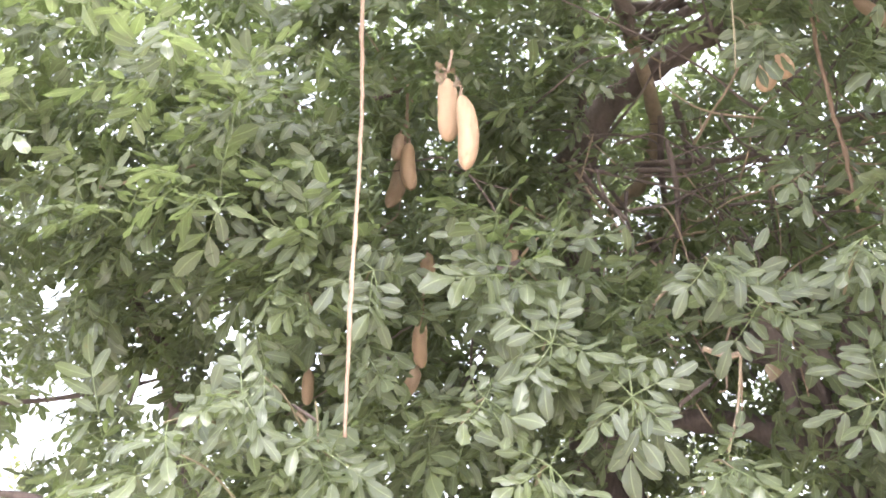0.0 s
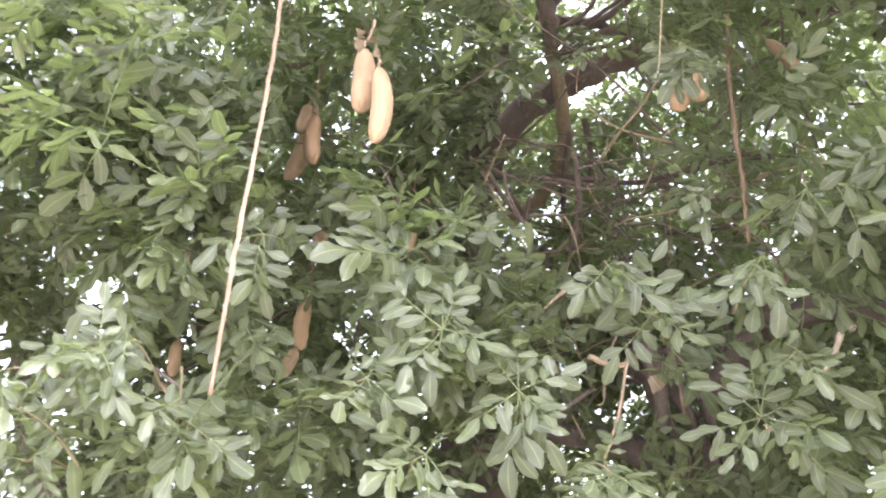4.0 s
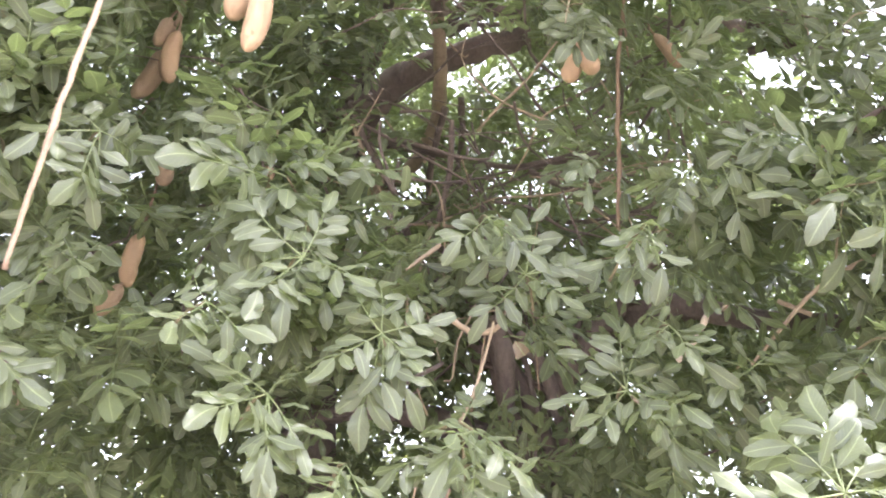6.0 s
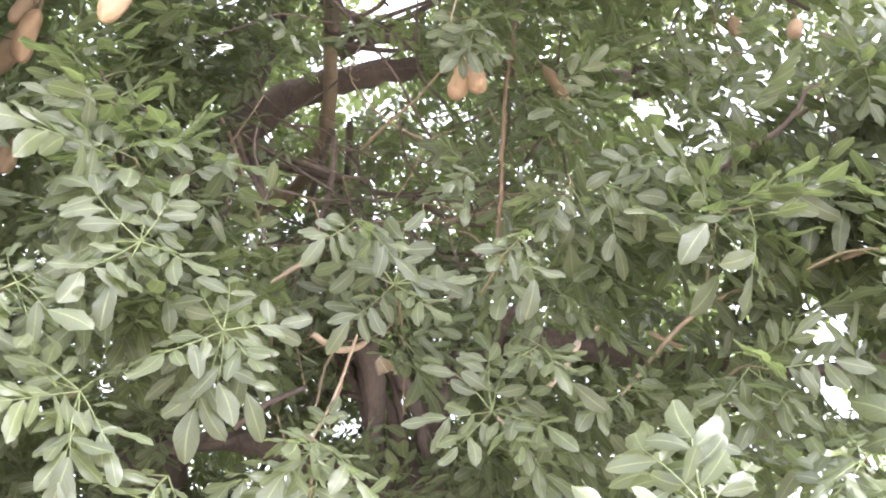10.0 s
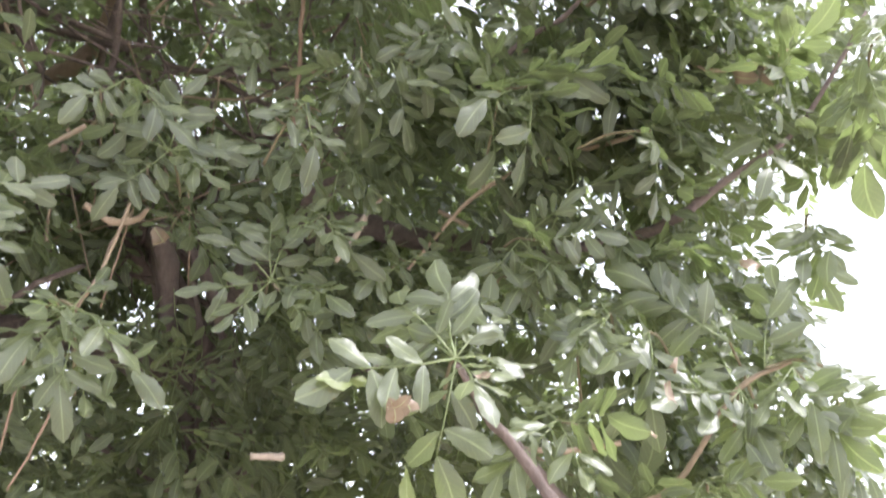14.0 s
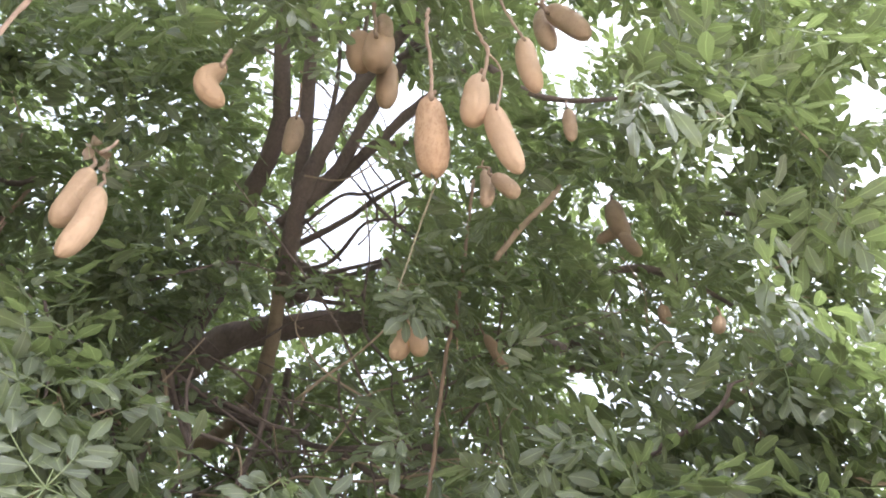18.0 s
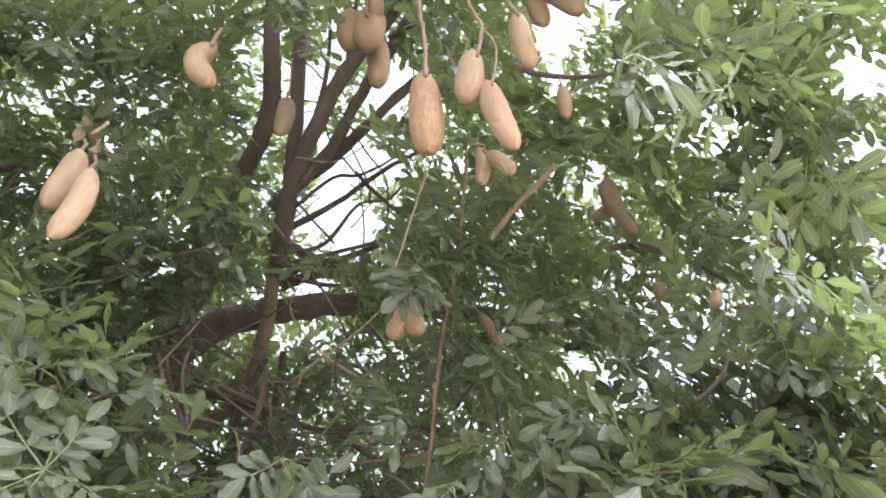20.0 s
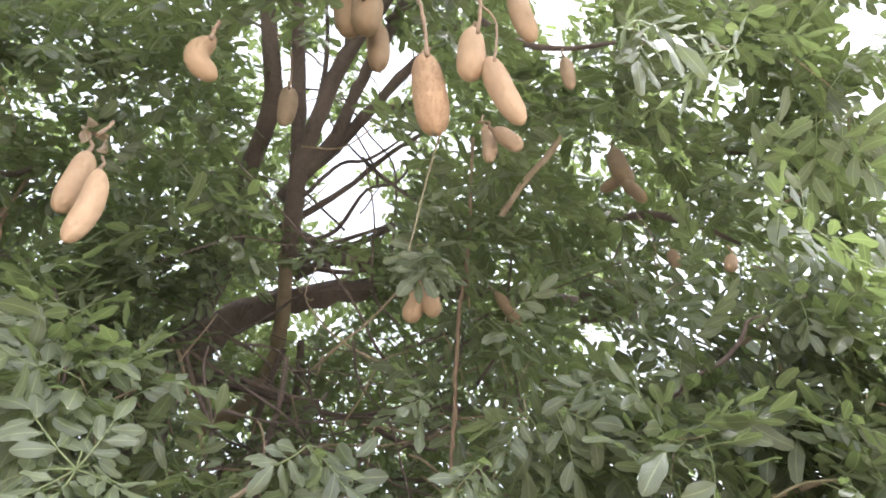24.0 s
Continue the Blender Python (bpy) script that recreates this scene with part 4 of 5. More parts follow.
sight_gap((-0.06, 0.66, 1.53), (-0.66, 12.17, 3.53), 0.11)
sight_gap((0.20, 0.82, 1.67), (1.23, 4.11, 5.42), 0.17)
sight_gap((0.19, 0.80, 1.69), (1.06, 3.65, 5.83), 0.19)
sight_gap((0.19, 0.78, 1.70), (1.04, 3.28, 6.06), 0.17)
sight_gap((0.19, 0.75, 1.71), (1.07, 2.96, 6.45), 0.18)
sight_gap((0.18, 0.81, 1.68), (0.84, 3.93, 5.79), 0.14)
sight_gap((0.16, 0.78, 1.70), (0.53, 3.45, 6.15), 0.14)
sight_gap((0.20, 0.85, 1.64), (1.28, 4.92, 5.18), 0.19)
sight_gap((0.22, 0.84, 1.65), (1.57, 4.70, 5.33), 0.19)
sight_gap((0.23, 0.83, 1.65), (1.85, 4.49, 5.42), 0.17)
sight_gap((0.22, 0.85, 1.64), (1.67, 5.00, 5.26), 0.13)
sight_gap((0.22, 0.86, 1.62), (1.67, 5.20, 5.02), 0.15)
sight_gap((0.21, 0.87, 1.61), (1.57, 5.44, 4.74), 0.15)
sight_gap((0.29, 0.93, 1.53), (2.06, 4.43, 3.04), 0.19)
sight_gap((0.28, 0.93, 1.54), (1.88, 4.46, 3.17), 0.11)
sight_gap((0.31, 0.93, 1.52), (2.24, 4.40, 2.88), 0.13)
sight_gap((0.33, 0.90, 1.55), (2.40, 3.77, 3.18), 0.09)
sight_gap((0.24, 0.90, 1.61), (1.50, 4.92, 5.15), 0.15)
sight_gap((0.23, 0.96, 1.50), (1.20, 5.18, 2.71), 0.09)
sight_gap((0.25, 0.91, 1.60), (1.60, 4.98, 4.72), 0.16)
sight_gap((-0.03, 0.25, 1.72), (-0.24, 1.82, 2.77), 0.05)
sight_gap((-0.03, 0.23, 1.74), (-0.24, 1.76, 3.01), 0.06)
sight_gap((-0.03, 0.27, 1.68), (-0.24, 1.88, 2.45), 0.05)
sight_gap((-0.04, 0.28, 1.64), (-0.24, 1.89, 2.15), 0.05)
sight_gap((-0.04, 0.33, 1.71), (-0.24, 1.87, 2.81), 0.05)
sight_gap((-0.04, 0.36, 1.66), (-0.24, 1.97, 2.43), 0.05)
sight_gap((-0.04, 0.37, 1.62), (-0.24, 2.00, 2.09), 0.04)
sight_gap((-0.08, 0.61, 1.64), (-0.25, 2.04, 2.55), 0.05)
sight_gap((-0.08, 0.63, 1.60), (-0.25, 2.09, 2.25), 0.05)
sight_gap((0.24, 0.76, 1.69), (1.61, 2.65, 5.19), 0.05)
sight_gap((0.26, 0.79, 1.67), (1.77, 2.89, 4.59), 0.05)
sight_gap((0.26, 0.80, 1.66), (1.80, 2.94, 4.39), 0.05)
sight_gap((0.25, 0.77, 1.69), (1.71, 2.77, 5.08), 0.06)
sight_gap((0.25, 0.78, 1.68), (1.73, 2.81, 4.80), 0.06)
sight_gap((0.27, 0.81, 1.65), (1.82, 3.00, 4.20), 0.05)
sight_gap((0.24, 0.79, 1.68), (1.09, 2.25, 3.78), 0.04)
sight_gap((0.24, 0.81, 1.67), (1.12, 2.37, 3.62), 0.04)
sight_gap((0.27, 0.81, 1.65), (1.73, 2.88, 4.06), 0.09)
sight_gap((0.27, 0.82, 1.64), (1.81, 3.02, 3.88), 0.09)
sight_gap((0.28, 0.83, 1.63), (1.83, 3.05, 3.68), 0.09)
sight_gap((0.29, 0.84, 1.64), (1.68, 2.79, 4.20), 0.09)
sight_gap((0.29, 0.86, 1.63), (1.77, 2.93, 4.03), 0.09)
sight_gap((0.30, 0.87, 1.61), (1.75, 2.94, 3.73), 0.09)
sight_gap((0.31, 0.88, 1.60), (1.83, 3.06, 3.55), 0.09)
sight_gap((0.52, 0.83, 1.40), (1.97, 2.02, 1.69), 0.05)
sight_gap((0.34, 0.77, 1.62), (2.21, 2.04, 3.27), 0.05)
sight_gap((0.35, 0.76, 1.63), (2.24, 1.95, 3.31), 0.05)
sight_gap((0.34, 0.77, 1.62), (2.21, 2.15, 3.27), 0.05)
sight_gap((0.35, 0.75, 1.63), (2.23, 1.84, 3.36), 0.04)
sight_gap((0.35, 0.75, 1.63), (2.27, 1.84, 3.35), 0.04)
sight_gap((0.53, 0.77, 1.48), (2.60, 1.92, 2.56), 0.05)
sight_gap((0.54, 0.73, 1.49), (2.61, 1.49, 2.68), 0.04)
sight_gap((0.27, 0.77, 1.68), (1.82, 2.48, 4.57), 0.06)
sight_gap((0.31, 0.74, 1.67), (2.80, 2.45, 5.00), 0.07)
thin((0.11, 0.82, 1.68), (-1.21, 7.85, 10.93), 1.63, 0.65)
thin((0.14, 0.82, 1.68), (-0.01, 7.81, 11.06), 0.94, 0.65)
thin((0.52, 0.75, 1.52), (9.09, 5.20, 8.13), 2.23, 0.65)
thin((0.55, 0.75, 1.47), (10.45, 4.99, 6.04), 1.46, 0.70)
thin((0.25, 0.90, 1.61), (1.82, 4.99, 5.09), 1.01, 0.35)
thin((0.30, 0.88, 1.60), (2.42, 4.15, 4.58), 0.56, 0.40)
thin((0.09, 0.24, 1.70), (1.59, 4.53, 4.44), 0.68, 0.50)
thin((0.19, 0.79, 1.69), (1.13, 4.02, 6.55), 0.76, 0.45)
thin((0.23, 0.84, 1.64), (1.91, 4.71, 5.17), 0.62, 0.40)
thin((0.37, 0.79, 1.62), (6.10, 4.05, 7.29), 1.48, 0.50)
thin((0.50, 0.78, 1.52), (6.35, 4.78, 6.57), 1.61, 0.55)
thin((0.40, 0.90, 1.46), (1.88, 4.53, 2.97), 0.48, 0.40)
thin((0.30, 0.93, 1.53), (2.12, 4.49, 3.11), 0.36, 0.40)
# these cones run upwards, thinned to let more light onto the leaves below
thin((2.92, 2.84, 2.66), (2.05, 0.47, 6.97), 1.00, 0.60)
thin((-0.71, 3.97, 2.78), (-1.58, 1.60, 7.09), 1.20, 0.50)
thin((-0.10, 3.70, 3.85), (-0.96, 1.33, 8.17), 1.10, 0.45)
thin((-0.51, 3.61, 2.53), (-1.38, 1.23, 6.85), 1.10, 0.50)



def open_places(P, margin=0.0):
    """Which of the places P lie in a cleared sightline or hide a fruit from the camera."""
    P = np.atleast_2d(np.asarray(P, float))
    out = np.zeros(len(P), bool)
    spans = [(a, b, 0.12 * r, r, 1.0) for a, b, r in SIGHT_GAPS]
    spans += [(EYE_SIDE if (a + b)[1] < 6.6 and a[0] > 0.15 else FIRST_SIDE, (a + b) / 2, 0.03, np.linalg.norm(a - b) * clear + 0.03, 0.98) for a, b, w, clear in FRUITS]
    spans += [(a, b, w * 0.7, w * 0.7, 1.0) for a, b, w, clear in FRUITS]
    for a, b, r0, r1, end in spans:
        ab = b - a
        s = ((P - a) @ ab) / (ab @ ab)
        t = np.clip(s, 0, 1)
        d = np.linalg.norm(P - a - t[:, None] * ab, axis=1)
        out |= (d < r0 + (r1 - r0) * t + margin) & (s < 1.02)
    return out


def clear_ones(frames, margin=0.0):
    """Which leaves do not close a cleared sightline with their middle or end."""
    M = np.array(frames)
    mid, end = M[:, :3, 3] + 0.2 * M[:, :3, 1], M[:, :3, 3] + 0.4 * M[:, :3, 1]
    bad = open_places(mid, margin) | (open_places(end, margin) & (np.arange(len(M)) % 3 > 0))
    return ~bad


bough((0.32, 3.02, 2.97), (0.22, 0.18, 0.12), 6, 0.76)
bough((2.09, 2.12, 2.82), (0.3, 0.28, 0.2), 4, 0.82)
bough((2.28, 1.98, 2.98), (0.3, 0.28, 0.2), 2, 0.82)
bough((2.41, 1.92, 2.66), (0.3, 0.28, 0.2), 4, 0.82)
bough((2.48, 1.71, 2.74), (0.3, 0.25, 0.2), 2, 0.80)
bough((2.71, 1.75, 2.52), (0.3, 0.25, 0.2), 4, 0.80)
bough((2.23, 2.14, 2.49), (0.3, 0.25, 0.2), 5, 0.80)
bough((2.37, 1.99, 2.43), (0.28, 0.25, 0.2), 4, 0.80)
bough((2.96, 2.19, 2.53), (0.4, 0.3, 0.3), 5, 0.82)
bough((3.30, 2.13, 2.65), (0.4, 0.3, 0.3), 7, 0.82)
bough((2.57, 1.74, 3.14), (0.35, 0.3, 0.3), 2, 0.80)
bough((2.71, 1.55, 3.25), (0.35, 0.3, 0.3), 3, 0.80)
bough((2.91, 1.46, 3.00), (0.3, 0.3, 0.3), 3, 0.80)
bough((1.81, 2.57, 2.90), (0.3, 0.25, 0.2), 3, 0.80)
bough((2.08, 2.71, 2.32), (0.4, 0.3, 0.3), 5, 0.80)
bough((2.40, 2.13, 1.70), (0.3, 0.3, 0.2), 4, 0.80)
bough((3.14, 2.26, 1.77), (0.4, 0.3, 0.3), 6, 0.85)
bough((2.89, 1.64, 1.69), (0.3, 0.3, 0.25), 6, 0.85)
bough((2.94, 1.73, 2.25), (0.3, 0.3, 0.25), 5, 0.80)
bough((2.73, 1.72, 3.36), (0.4, 0.3, 0.3), 6, 0.80)
bough((3.04, 1.21, 5.48), (0.6, 0.5, 0.5), 10, 0.85)
bough((3.26, 1.63, 5.86), (0.6, 0.5, 0.5), 10, 0.85)
bough((0.30, 2.80, 2.78), (0.14, 0.12, 0.10), 4, 0.74)
# high boughs from here on are added to shade leaves and close sky gaps
bough((1.87, 1.58, 5.15), (0.6, 0.5, 0.4), 4, 0.85)
bough((2.24, 1.27, 5.48), (0.7, 0.5, 0.5), 5, 0.85)
bough((2.94, 1.26, 5.78), (0.7, 0.6, 0.5), 5, 0.85)
bough((3.10, 0.89, 6.07), (0.8, 0.6, 0.5), 5, 0.85)
bough((2.11, 1.23, 7.08), (1.0, 0.8, 0.6), 7, 0.90)
bough((2.79, 0.70, 6.83), (1.0, 0.8, 0.6), 7, 0.90)
bough((3.57, 1.42, 5.67), (0.7, 0.6, 0.5), 5, 0.85)
bough((2.86, 1.98, 5.42), (0.6, 0.5, 0.5), 4, 0.85)
bough((3.40, 0.69, 5.87), (0.9, 0.7, 0.7), 6, 0.90)
bough((3.28, 1.77, 4.61), (0.6, 0.5, 0.4), 4, 0.85)
bough((3.30, 2.15, 5.29), (0.6, 0.5, 0.4), 4, 0.85)
bough((3.25, 1.69, 4.06), (0.5, 0.4, 0.4), 4, 0.85)
bough((2.09, 1.73, 4.76), (0.35, 0.3, 0.25), 3, 0.82)
bough((2.59, 2.16, 3.29), (0.4, 0.35, 0.3), 3, 0.80)
bough((2.91, 2.15, 3.23), (0.4, 0.35, 0.3), 3, 0.80)
bough((2.72, 2.83, 4.28), (0.5, 0.4, 0.35), 3, 0.80)
bough((0.53, 3.37, 2.58), (0.45, 0.3, 0.16), 7, 0.81)
bough((1.56, 3.14, 2.69), (0.22, 0.2, 0.1), 2, 0.81)
bough((2.00, 2.57, 3.06), (0.32, 0.25, 0.16), 3, 0.85)
bough((2.59, 2.09, 2.75), (0.4, 0.35, 0.2), 2, 0.81)
bough((2.48, 2.35, 3.27), (0.5, 0.35, 0.3), 5, 0.81)
bough((2.64, 2.07, 3.64), (0.6, 0.45, 0.35), 5, 0.81)
bough((2.47, 2.65, 3.71), (0.45, 0.35, 0.25), 3, 0.81)
bough((3.11, 1.86, 2.58), (0.35, 0.35, 0.35), 3, 0.81)
bough((1.76, 3.74, 2.04), (0.7, 0.5, 0.35), 11, 0.81)
bough((2.17, 3.07, 1.77), (0.6, 0.5, 0.3), 4, 0.81)
bough((2.27, 3.31, 2.75), (0.5, 0.4, 0.3), 6, 0.81)
bough((2.90, 2.80, 3.30), (0.6, 0.4, 0.4), 5, 0.81)
bough((1.73, 1.42, 4.35), (0.4, 0.3, 0.22), 7, 0.85)
bough((2.37, 1.64, 3.35), (0.45, 0.35, 0.28), 8, 0.85)
bough((2.23, 2.61, 3.78), (0.5, 0.45, 0.25), 4, 0.81)
bough((1.89, 2.61, 3.25), (0.5, 0.35, 0.22), 4, 0.81)
bough((1.52, 2.80, 4.45), (0.28, 0.25, 0.22), 6, 0.83)
bough((0.49, 3.26, 2.84), (0.45, 0.35, 0.25), 4, 0.81)
bough((1.90, 1.98, 4.78), (0.35, 0.3, 0.3), 6, 0.83)
bough((2.85, 1.47, 5.07), (0.7, 0.6, 0.5), 12, 0.77)
bough((2.14, 2.90, 4.51), (0.5, 0.5, 0.4), 5, 0.77)
bough((2.25, 2.28, 3.37), (0.4, 0.3, 0.2), 3, 0.85)
bough((2.43, 2.02, 3.21), (0.4, 0.3, 0.2), 3, 0.85)
bough((2.62, 1.83, 3.10), (0.35, 0.3, 0.25), 4, 0.88)
bough((2.57, 2.26, 4.03), (0.4, 0.4, 0.3), 3, 0.83)
bough((2.47, 2.00, 3.03), (0.35, 0.3, 0.2), 2, 0.81)
bough((2.28, 2.36, 2.94), (0.3, 0.3, 0.18), 2, 0.81)
bough((3.34, 1.46, 3.29), (0.4, 0.4, 0.3), 7, 0.83)
bough((2.89, 1.20, 2.74), (0.18, 0.25, 0.16), 2, 0.81)
bough((3.20, 1.55, 2.86), (0.25, 0.3, 0.2), 5, 0.83)
bough((0.66, 3.98, 4.70), (0.5, 0.4, 0.4), 10, 0.75)
bough((0.59, 4.08, 4.30), (0.5, 0.4, 0.4), 10, 0.75)
bough((-0.28, 3.54, 5.24), (0.6, 0.5, 0.4), 8, 0.75)
bough((-0.46, 3.69, 2.03), (0.4, 0.3, 0.2), 6, 0.79)
bough((-0.08, 3.62, 2.00), (0.35, 0.3, 0.2), 5, 0.79)
bough((2.93, 1.11, 5.81), (0.7, 0.6, 0.5), 14, 0.75)
bough((2.49, 1.48, 6.23), (0.7, 0.6, 0.5), 12, 0.75)
bough((3.36, 1.46, 4.91), (0.5, 0.5, 0.5), 10, 0.75)
bough((3.55, 1.40, 3.84), (0.4, 0.4, 0.4), 7, 0.83)
bough((3.45, 1.49, 3.21), (0.25, 0.35, 0.3), 5, 0.83)
bough((3.11, 2.81, 4.83), (0.6, 0.5, 0.4), 10, 0.77)
bough((3.42, 2.26, 5.14), (0.6, 0.5, 0.4), 10, 0.77)
bough((3.84, 3.22, 5.69), (0.9, 0.7, 0.6), 16, 0.75)
bough((4.02, 2.26, 6.00), (0.9, 0.7, 0.6), 16, 0.75)
bough((3.55, 2.25, 6.62), (0.9, 0.7, 0.6), 14, 0.75)
bough((4.12, 2.02, 5.14), (0.8, 0.7, 0.6), 12, 0.75)
bough((3.35, 3.59, 6.40), (0.8, 0.7, 0.6), 11, 0.75)
bough((3.93, 2.00, 2.96), (0.35, 0.5, 0.5), 8, 0.80)
bough((3.52, 1.86, 2.39), (0.3, 0.4, 0.3), 6, 0.80)
bough((3.99, 2.18, 3.62), (0.6, 0.5, 0.5), 11, 0.75)
bough((3.23, 1.78, 1.94), (0.25, 0.3, 0.25), 5, 0.80)
bough((-1.99, 4.57, 3.02), (0.6, 0.5, 0.3), 10, 0.75)
bough((-1.51, 4.64, 2.63), (0.6, 0.5, 0.4), 11, 0.75)
bough((-1.97, 4.32, 2.26), (0.5, 0.5, 0.3), 6, 0.75)
bough((2.37, 5.56, 5.57), (0.8, 0.7, 0.6), 14, 0.75)
bough((2.80, 5.34, 6.20), (0.8, 0.7, 0.6), 12, 0.75)
bough((1.41, 6.13, 5.24), (0.8, 0.7, 0.6), 11, 0.75)
bough((3.07, 2.58, 2.79), (0.5, 0.4, 0.25), 7, 0.83)
bough((2.84, 3.11, 3.17), (0.4, 0.4, 0.25), 5, 0.83)
bough((1.73, 5.00, 1.83), (0.8, 0.6, 0.3), 11, 0.77)
bough((2.71, 4.29, 1.82), (0.8, 0.6, 0.3), 11, 0.77)
bough((3.55, 3.76, 2.23), (0.7, 0.6, 0.3), 10, 0.77)
bough((1.76, 4.96, 1.96), (0.8, 0.6, 0.3), 10, 0.77)
bough((2.07, 2.02, 6.52), (0.5, 0.5, 0.4), 10, 0.75)
bough((1.58, 2.82, 6.84), (0.5, 0.5, 0.4), 10, 0.75)
bough((2.75, 2.14, 6.40), (0.6, 0.6, 0.5), 11, 0.75)
bough((-0.27, 3.77, 6.06), (0.7, 0.6, 0.5), 11, 0.75)
bough((0.45, 4.13, 6.68), (0.5, 0.6, 0.5), 7, 0.75)
bough((-0.04, 4.68, 2.32), (0.4, 0.4, 0.3), 6, 0.77)
bough((2.91, 2.39, 1.94), (0.3, 0.3, 0.2), 5, 0.80)
bough((3.19, 2.16, 1.81), (0.3, 0.3, 0.2), 5, 0.80)
bough((2.77, 5.84, 3.65), (0.8, 0.6, 0.5), 12, 0.77)
bough((3.55, 5.36, 3.66), (0.7, 0.6, 0.4), 10, 0.77)
bough((2.61, 2.52, 3.54), (0.4, 0.3, 0.3), 7, 0.80)
bough((2.74, 2.17, 3.15), (0.35, 0.3, 0.25), 7, 0.80)
bough((2.85, 2.42, 3.87), (0.4, 0.3, 0.3), 6, 0.80)
bough((2.28, 1.92, 3.07), (0.25, 0.2, 0.14), 2, 0.77)
bough((2.40, 2.08, 3.11), (0.3, 0.2, 0.2), 3, 0.77)
bough((-0.31, 3.24, 4.57), (0.4, 0.3, 0.3), 7, 0.77)
bough((-0.59, 3.22, 4.80), (0.4, 0.3, 0.3), 7, 0.74)
bough((-0.13, 3.04, 5.11), (0.4, 0.3, 0.3), 7, 0.74)
bough((2.45, 1.01, 5.41), (0.5, 0.4, 0.4), 11, 0.77)
bough((2.75, 1.11, 4.96), (0.4, 0.4, 0.4), 10, 0.77)
bough((4.36, 2.55, 2.35), (0.6, 0.6, 0.5), 12, 0.83)
bough((4.17, 3.00, 2.09), (0.6, 0.6, 0.4), 12, 0.83)
bough((4.32, 2.79, 2.85), (0.6, 0.6, 0.5), 10, 0.83)
bough((-0.88, 5.41, 2.40), (0.6, 0.5, 0.5), 11, 0.86)
bough((-0.69, 5.52, 2.95), (0.6, 0.5, 0.5), 10, 0.86)
bough((4.28, 4.24, 6.41), (0.6, 0.5, 0.5), 10, 0.86)
bough((-0.69, 3.13, 3.40), (0.35, 0.25, 0.25), 7, 0.80)
bough((-0.48, 3.11, 3.07), (0.3, 0.25, 0.2), 6, 0.80)
bough((-0.82, 3.09, 3.78), (0.35, 0.25, 0.25), 6, 0.80)
bough((-0.07, 3.32, 3.60), (0.2, 0.2, 0.2), 3, 0.74)
bough((2.01, 3.42, 7.81), (0.7, 0.6, 0.5), 10, 0.83)
bough((2.67, 2.96, 7.77), (0.6, 0.6, 0.5), 10, 0.83)
bough((0.98, 5.15, 6.99), (0.5, 0.6, 0.6), 7, 0.83)
bough((2.69, 4.56, 2.65), (0.6, 0.5, 0.4), 11, 0.86)
bough((3.36, 4.08, 3.19), (0.6, 0.6, 0.5), 12, 0.86)
bough((3.58, 3.76, 2.74), (0.6, 0.6, 0.5), 11, 0.86)
bough((3.12, 4.39, 3.55), (0.6, 0.6, 0.4), 10, 0.86)
bough((-0.98, 3.44, 3.69), (0.4, 0.3, 0.3), 8, 0.80)
bough((-0.72, 3.63, 3.51), (0.35, 0.3, 0.3), 7, 0.80)
bough((-0.94, 3.61, 3.25), (0.3, 0.3, 0.3), 6, 0.80)
bough((-0.52, 3.63, 4.08), (0.3, 0.3, 0.3), 5, 0.80)
bough((2.46, 2.75, 5.33), (0.4, 0.4, 0.3), 7, 0.77)
bough((1.99, 3.53, 5.35), (0.4, 0.4, 0.3), 7, 0.77)
bough((-2.79, 4.48, 5.17), (1.0, 0.6, 0.8), 20, 0.86)
bough((-2.16, 5.01, 4.90), (1.0, 0.6, 0.8), 20, 0.86)
bough((-2.76, 4.95, 4.06), (0.8, 0.6, 0.6), 17, 0.86)
bough((-1.92, 5.37, 3.98), (0.8, 0.6, 0.6), 16, 0.86)
bough((-1.37, 5.02, 5.61), (0.8, 0.6, 0.6), 12, 0.86)
bough((-0.72, 3.18, 2.53), (0.42, 0.35, 0.3), 7, 0.81)
bough((-0.79, 2.95, 2.09), (0.45, 0.35, 0.25), 7, 0.81)
bough((-0.63, 3.64, 3.08), (0.35, 0.35, 0.25), 6, 0.83)
bough((-0.26, 3.87, 3.41), (0.45, 0.3, 0.22), 8, 0.75)
bough((-0.21, 3.50, 2.37), (0.4, 0.3, 0.25), 6, 0.83)
bough((0.42, 3.33, 2.84), (0.4, 0.3, 0.2), 4, 0.83)
bough((-2.24, 3.40, 4.45), (0.9, 0.5, 0.7), 29, 0.77)
bough((-2.21, 3.67, 3.72), (0.8, 0.5, 0.6), 27, 0.77)
bough((-1.97, 3.88, 3.05), (0.5, 0.5, 0.3), 8, 0.77)
bough((-1.64, 3.83, 3.49), (0.9, 0.5, 0.6), 20, 0.77)
bough((-1.82, 3.51, 4.27), (1.0, 0.6, 0.6), 20, 0.77)
bough((-1.11, 3.88, 4.15), (0.7, 0.5, 0.5), 12, 0.77)
shoot((1.39, 2.65, 3.83), (0.0, -0.3, -0.9), 5, 0.54)
shoot((1.35, 2.69, 3.90), (0.1, -0.3, -0.9), 5, 0.54)
shoot((1.62, 1.36, 4.31), (0.2, -0.5, 0.2), 8, 0.75)

whorl((1.14, 2.65, 2.62), [(1.17, 2.59, 2.91), (0.99, 2.66, 2.38), (0.91, 2.80, 2.74), (1.27, 2.45, 2.47), (0.96, 2.73, 2.84), (1.33, 2.63, 2.79), (1.41, 2.58, 2.73)])
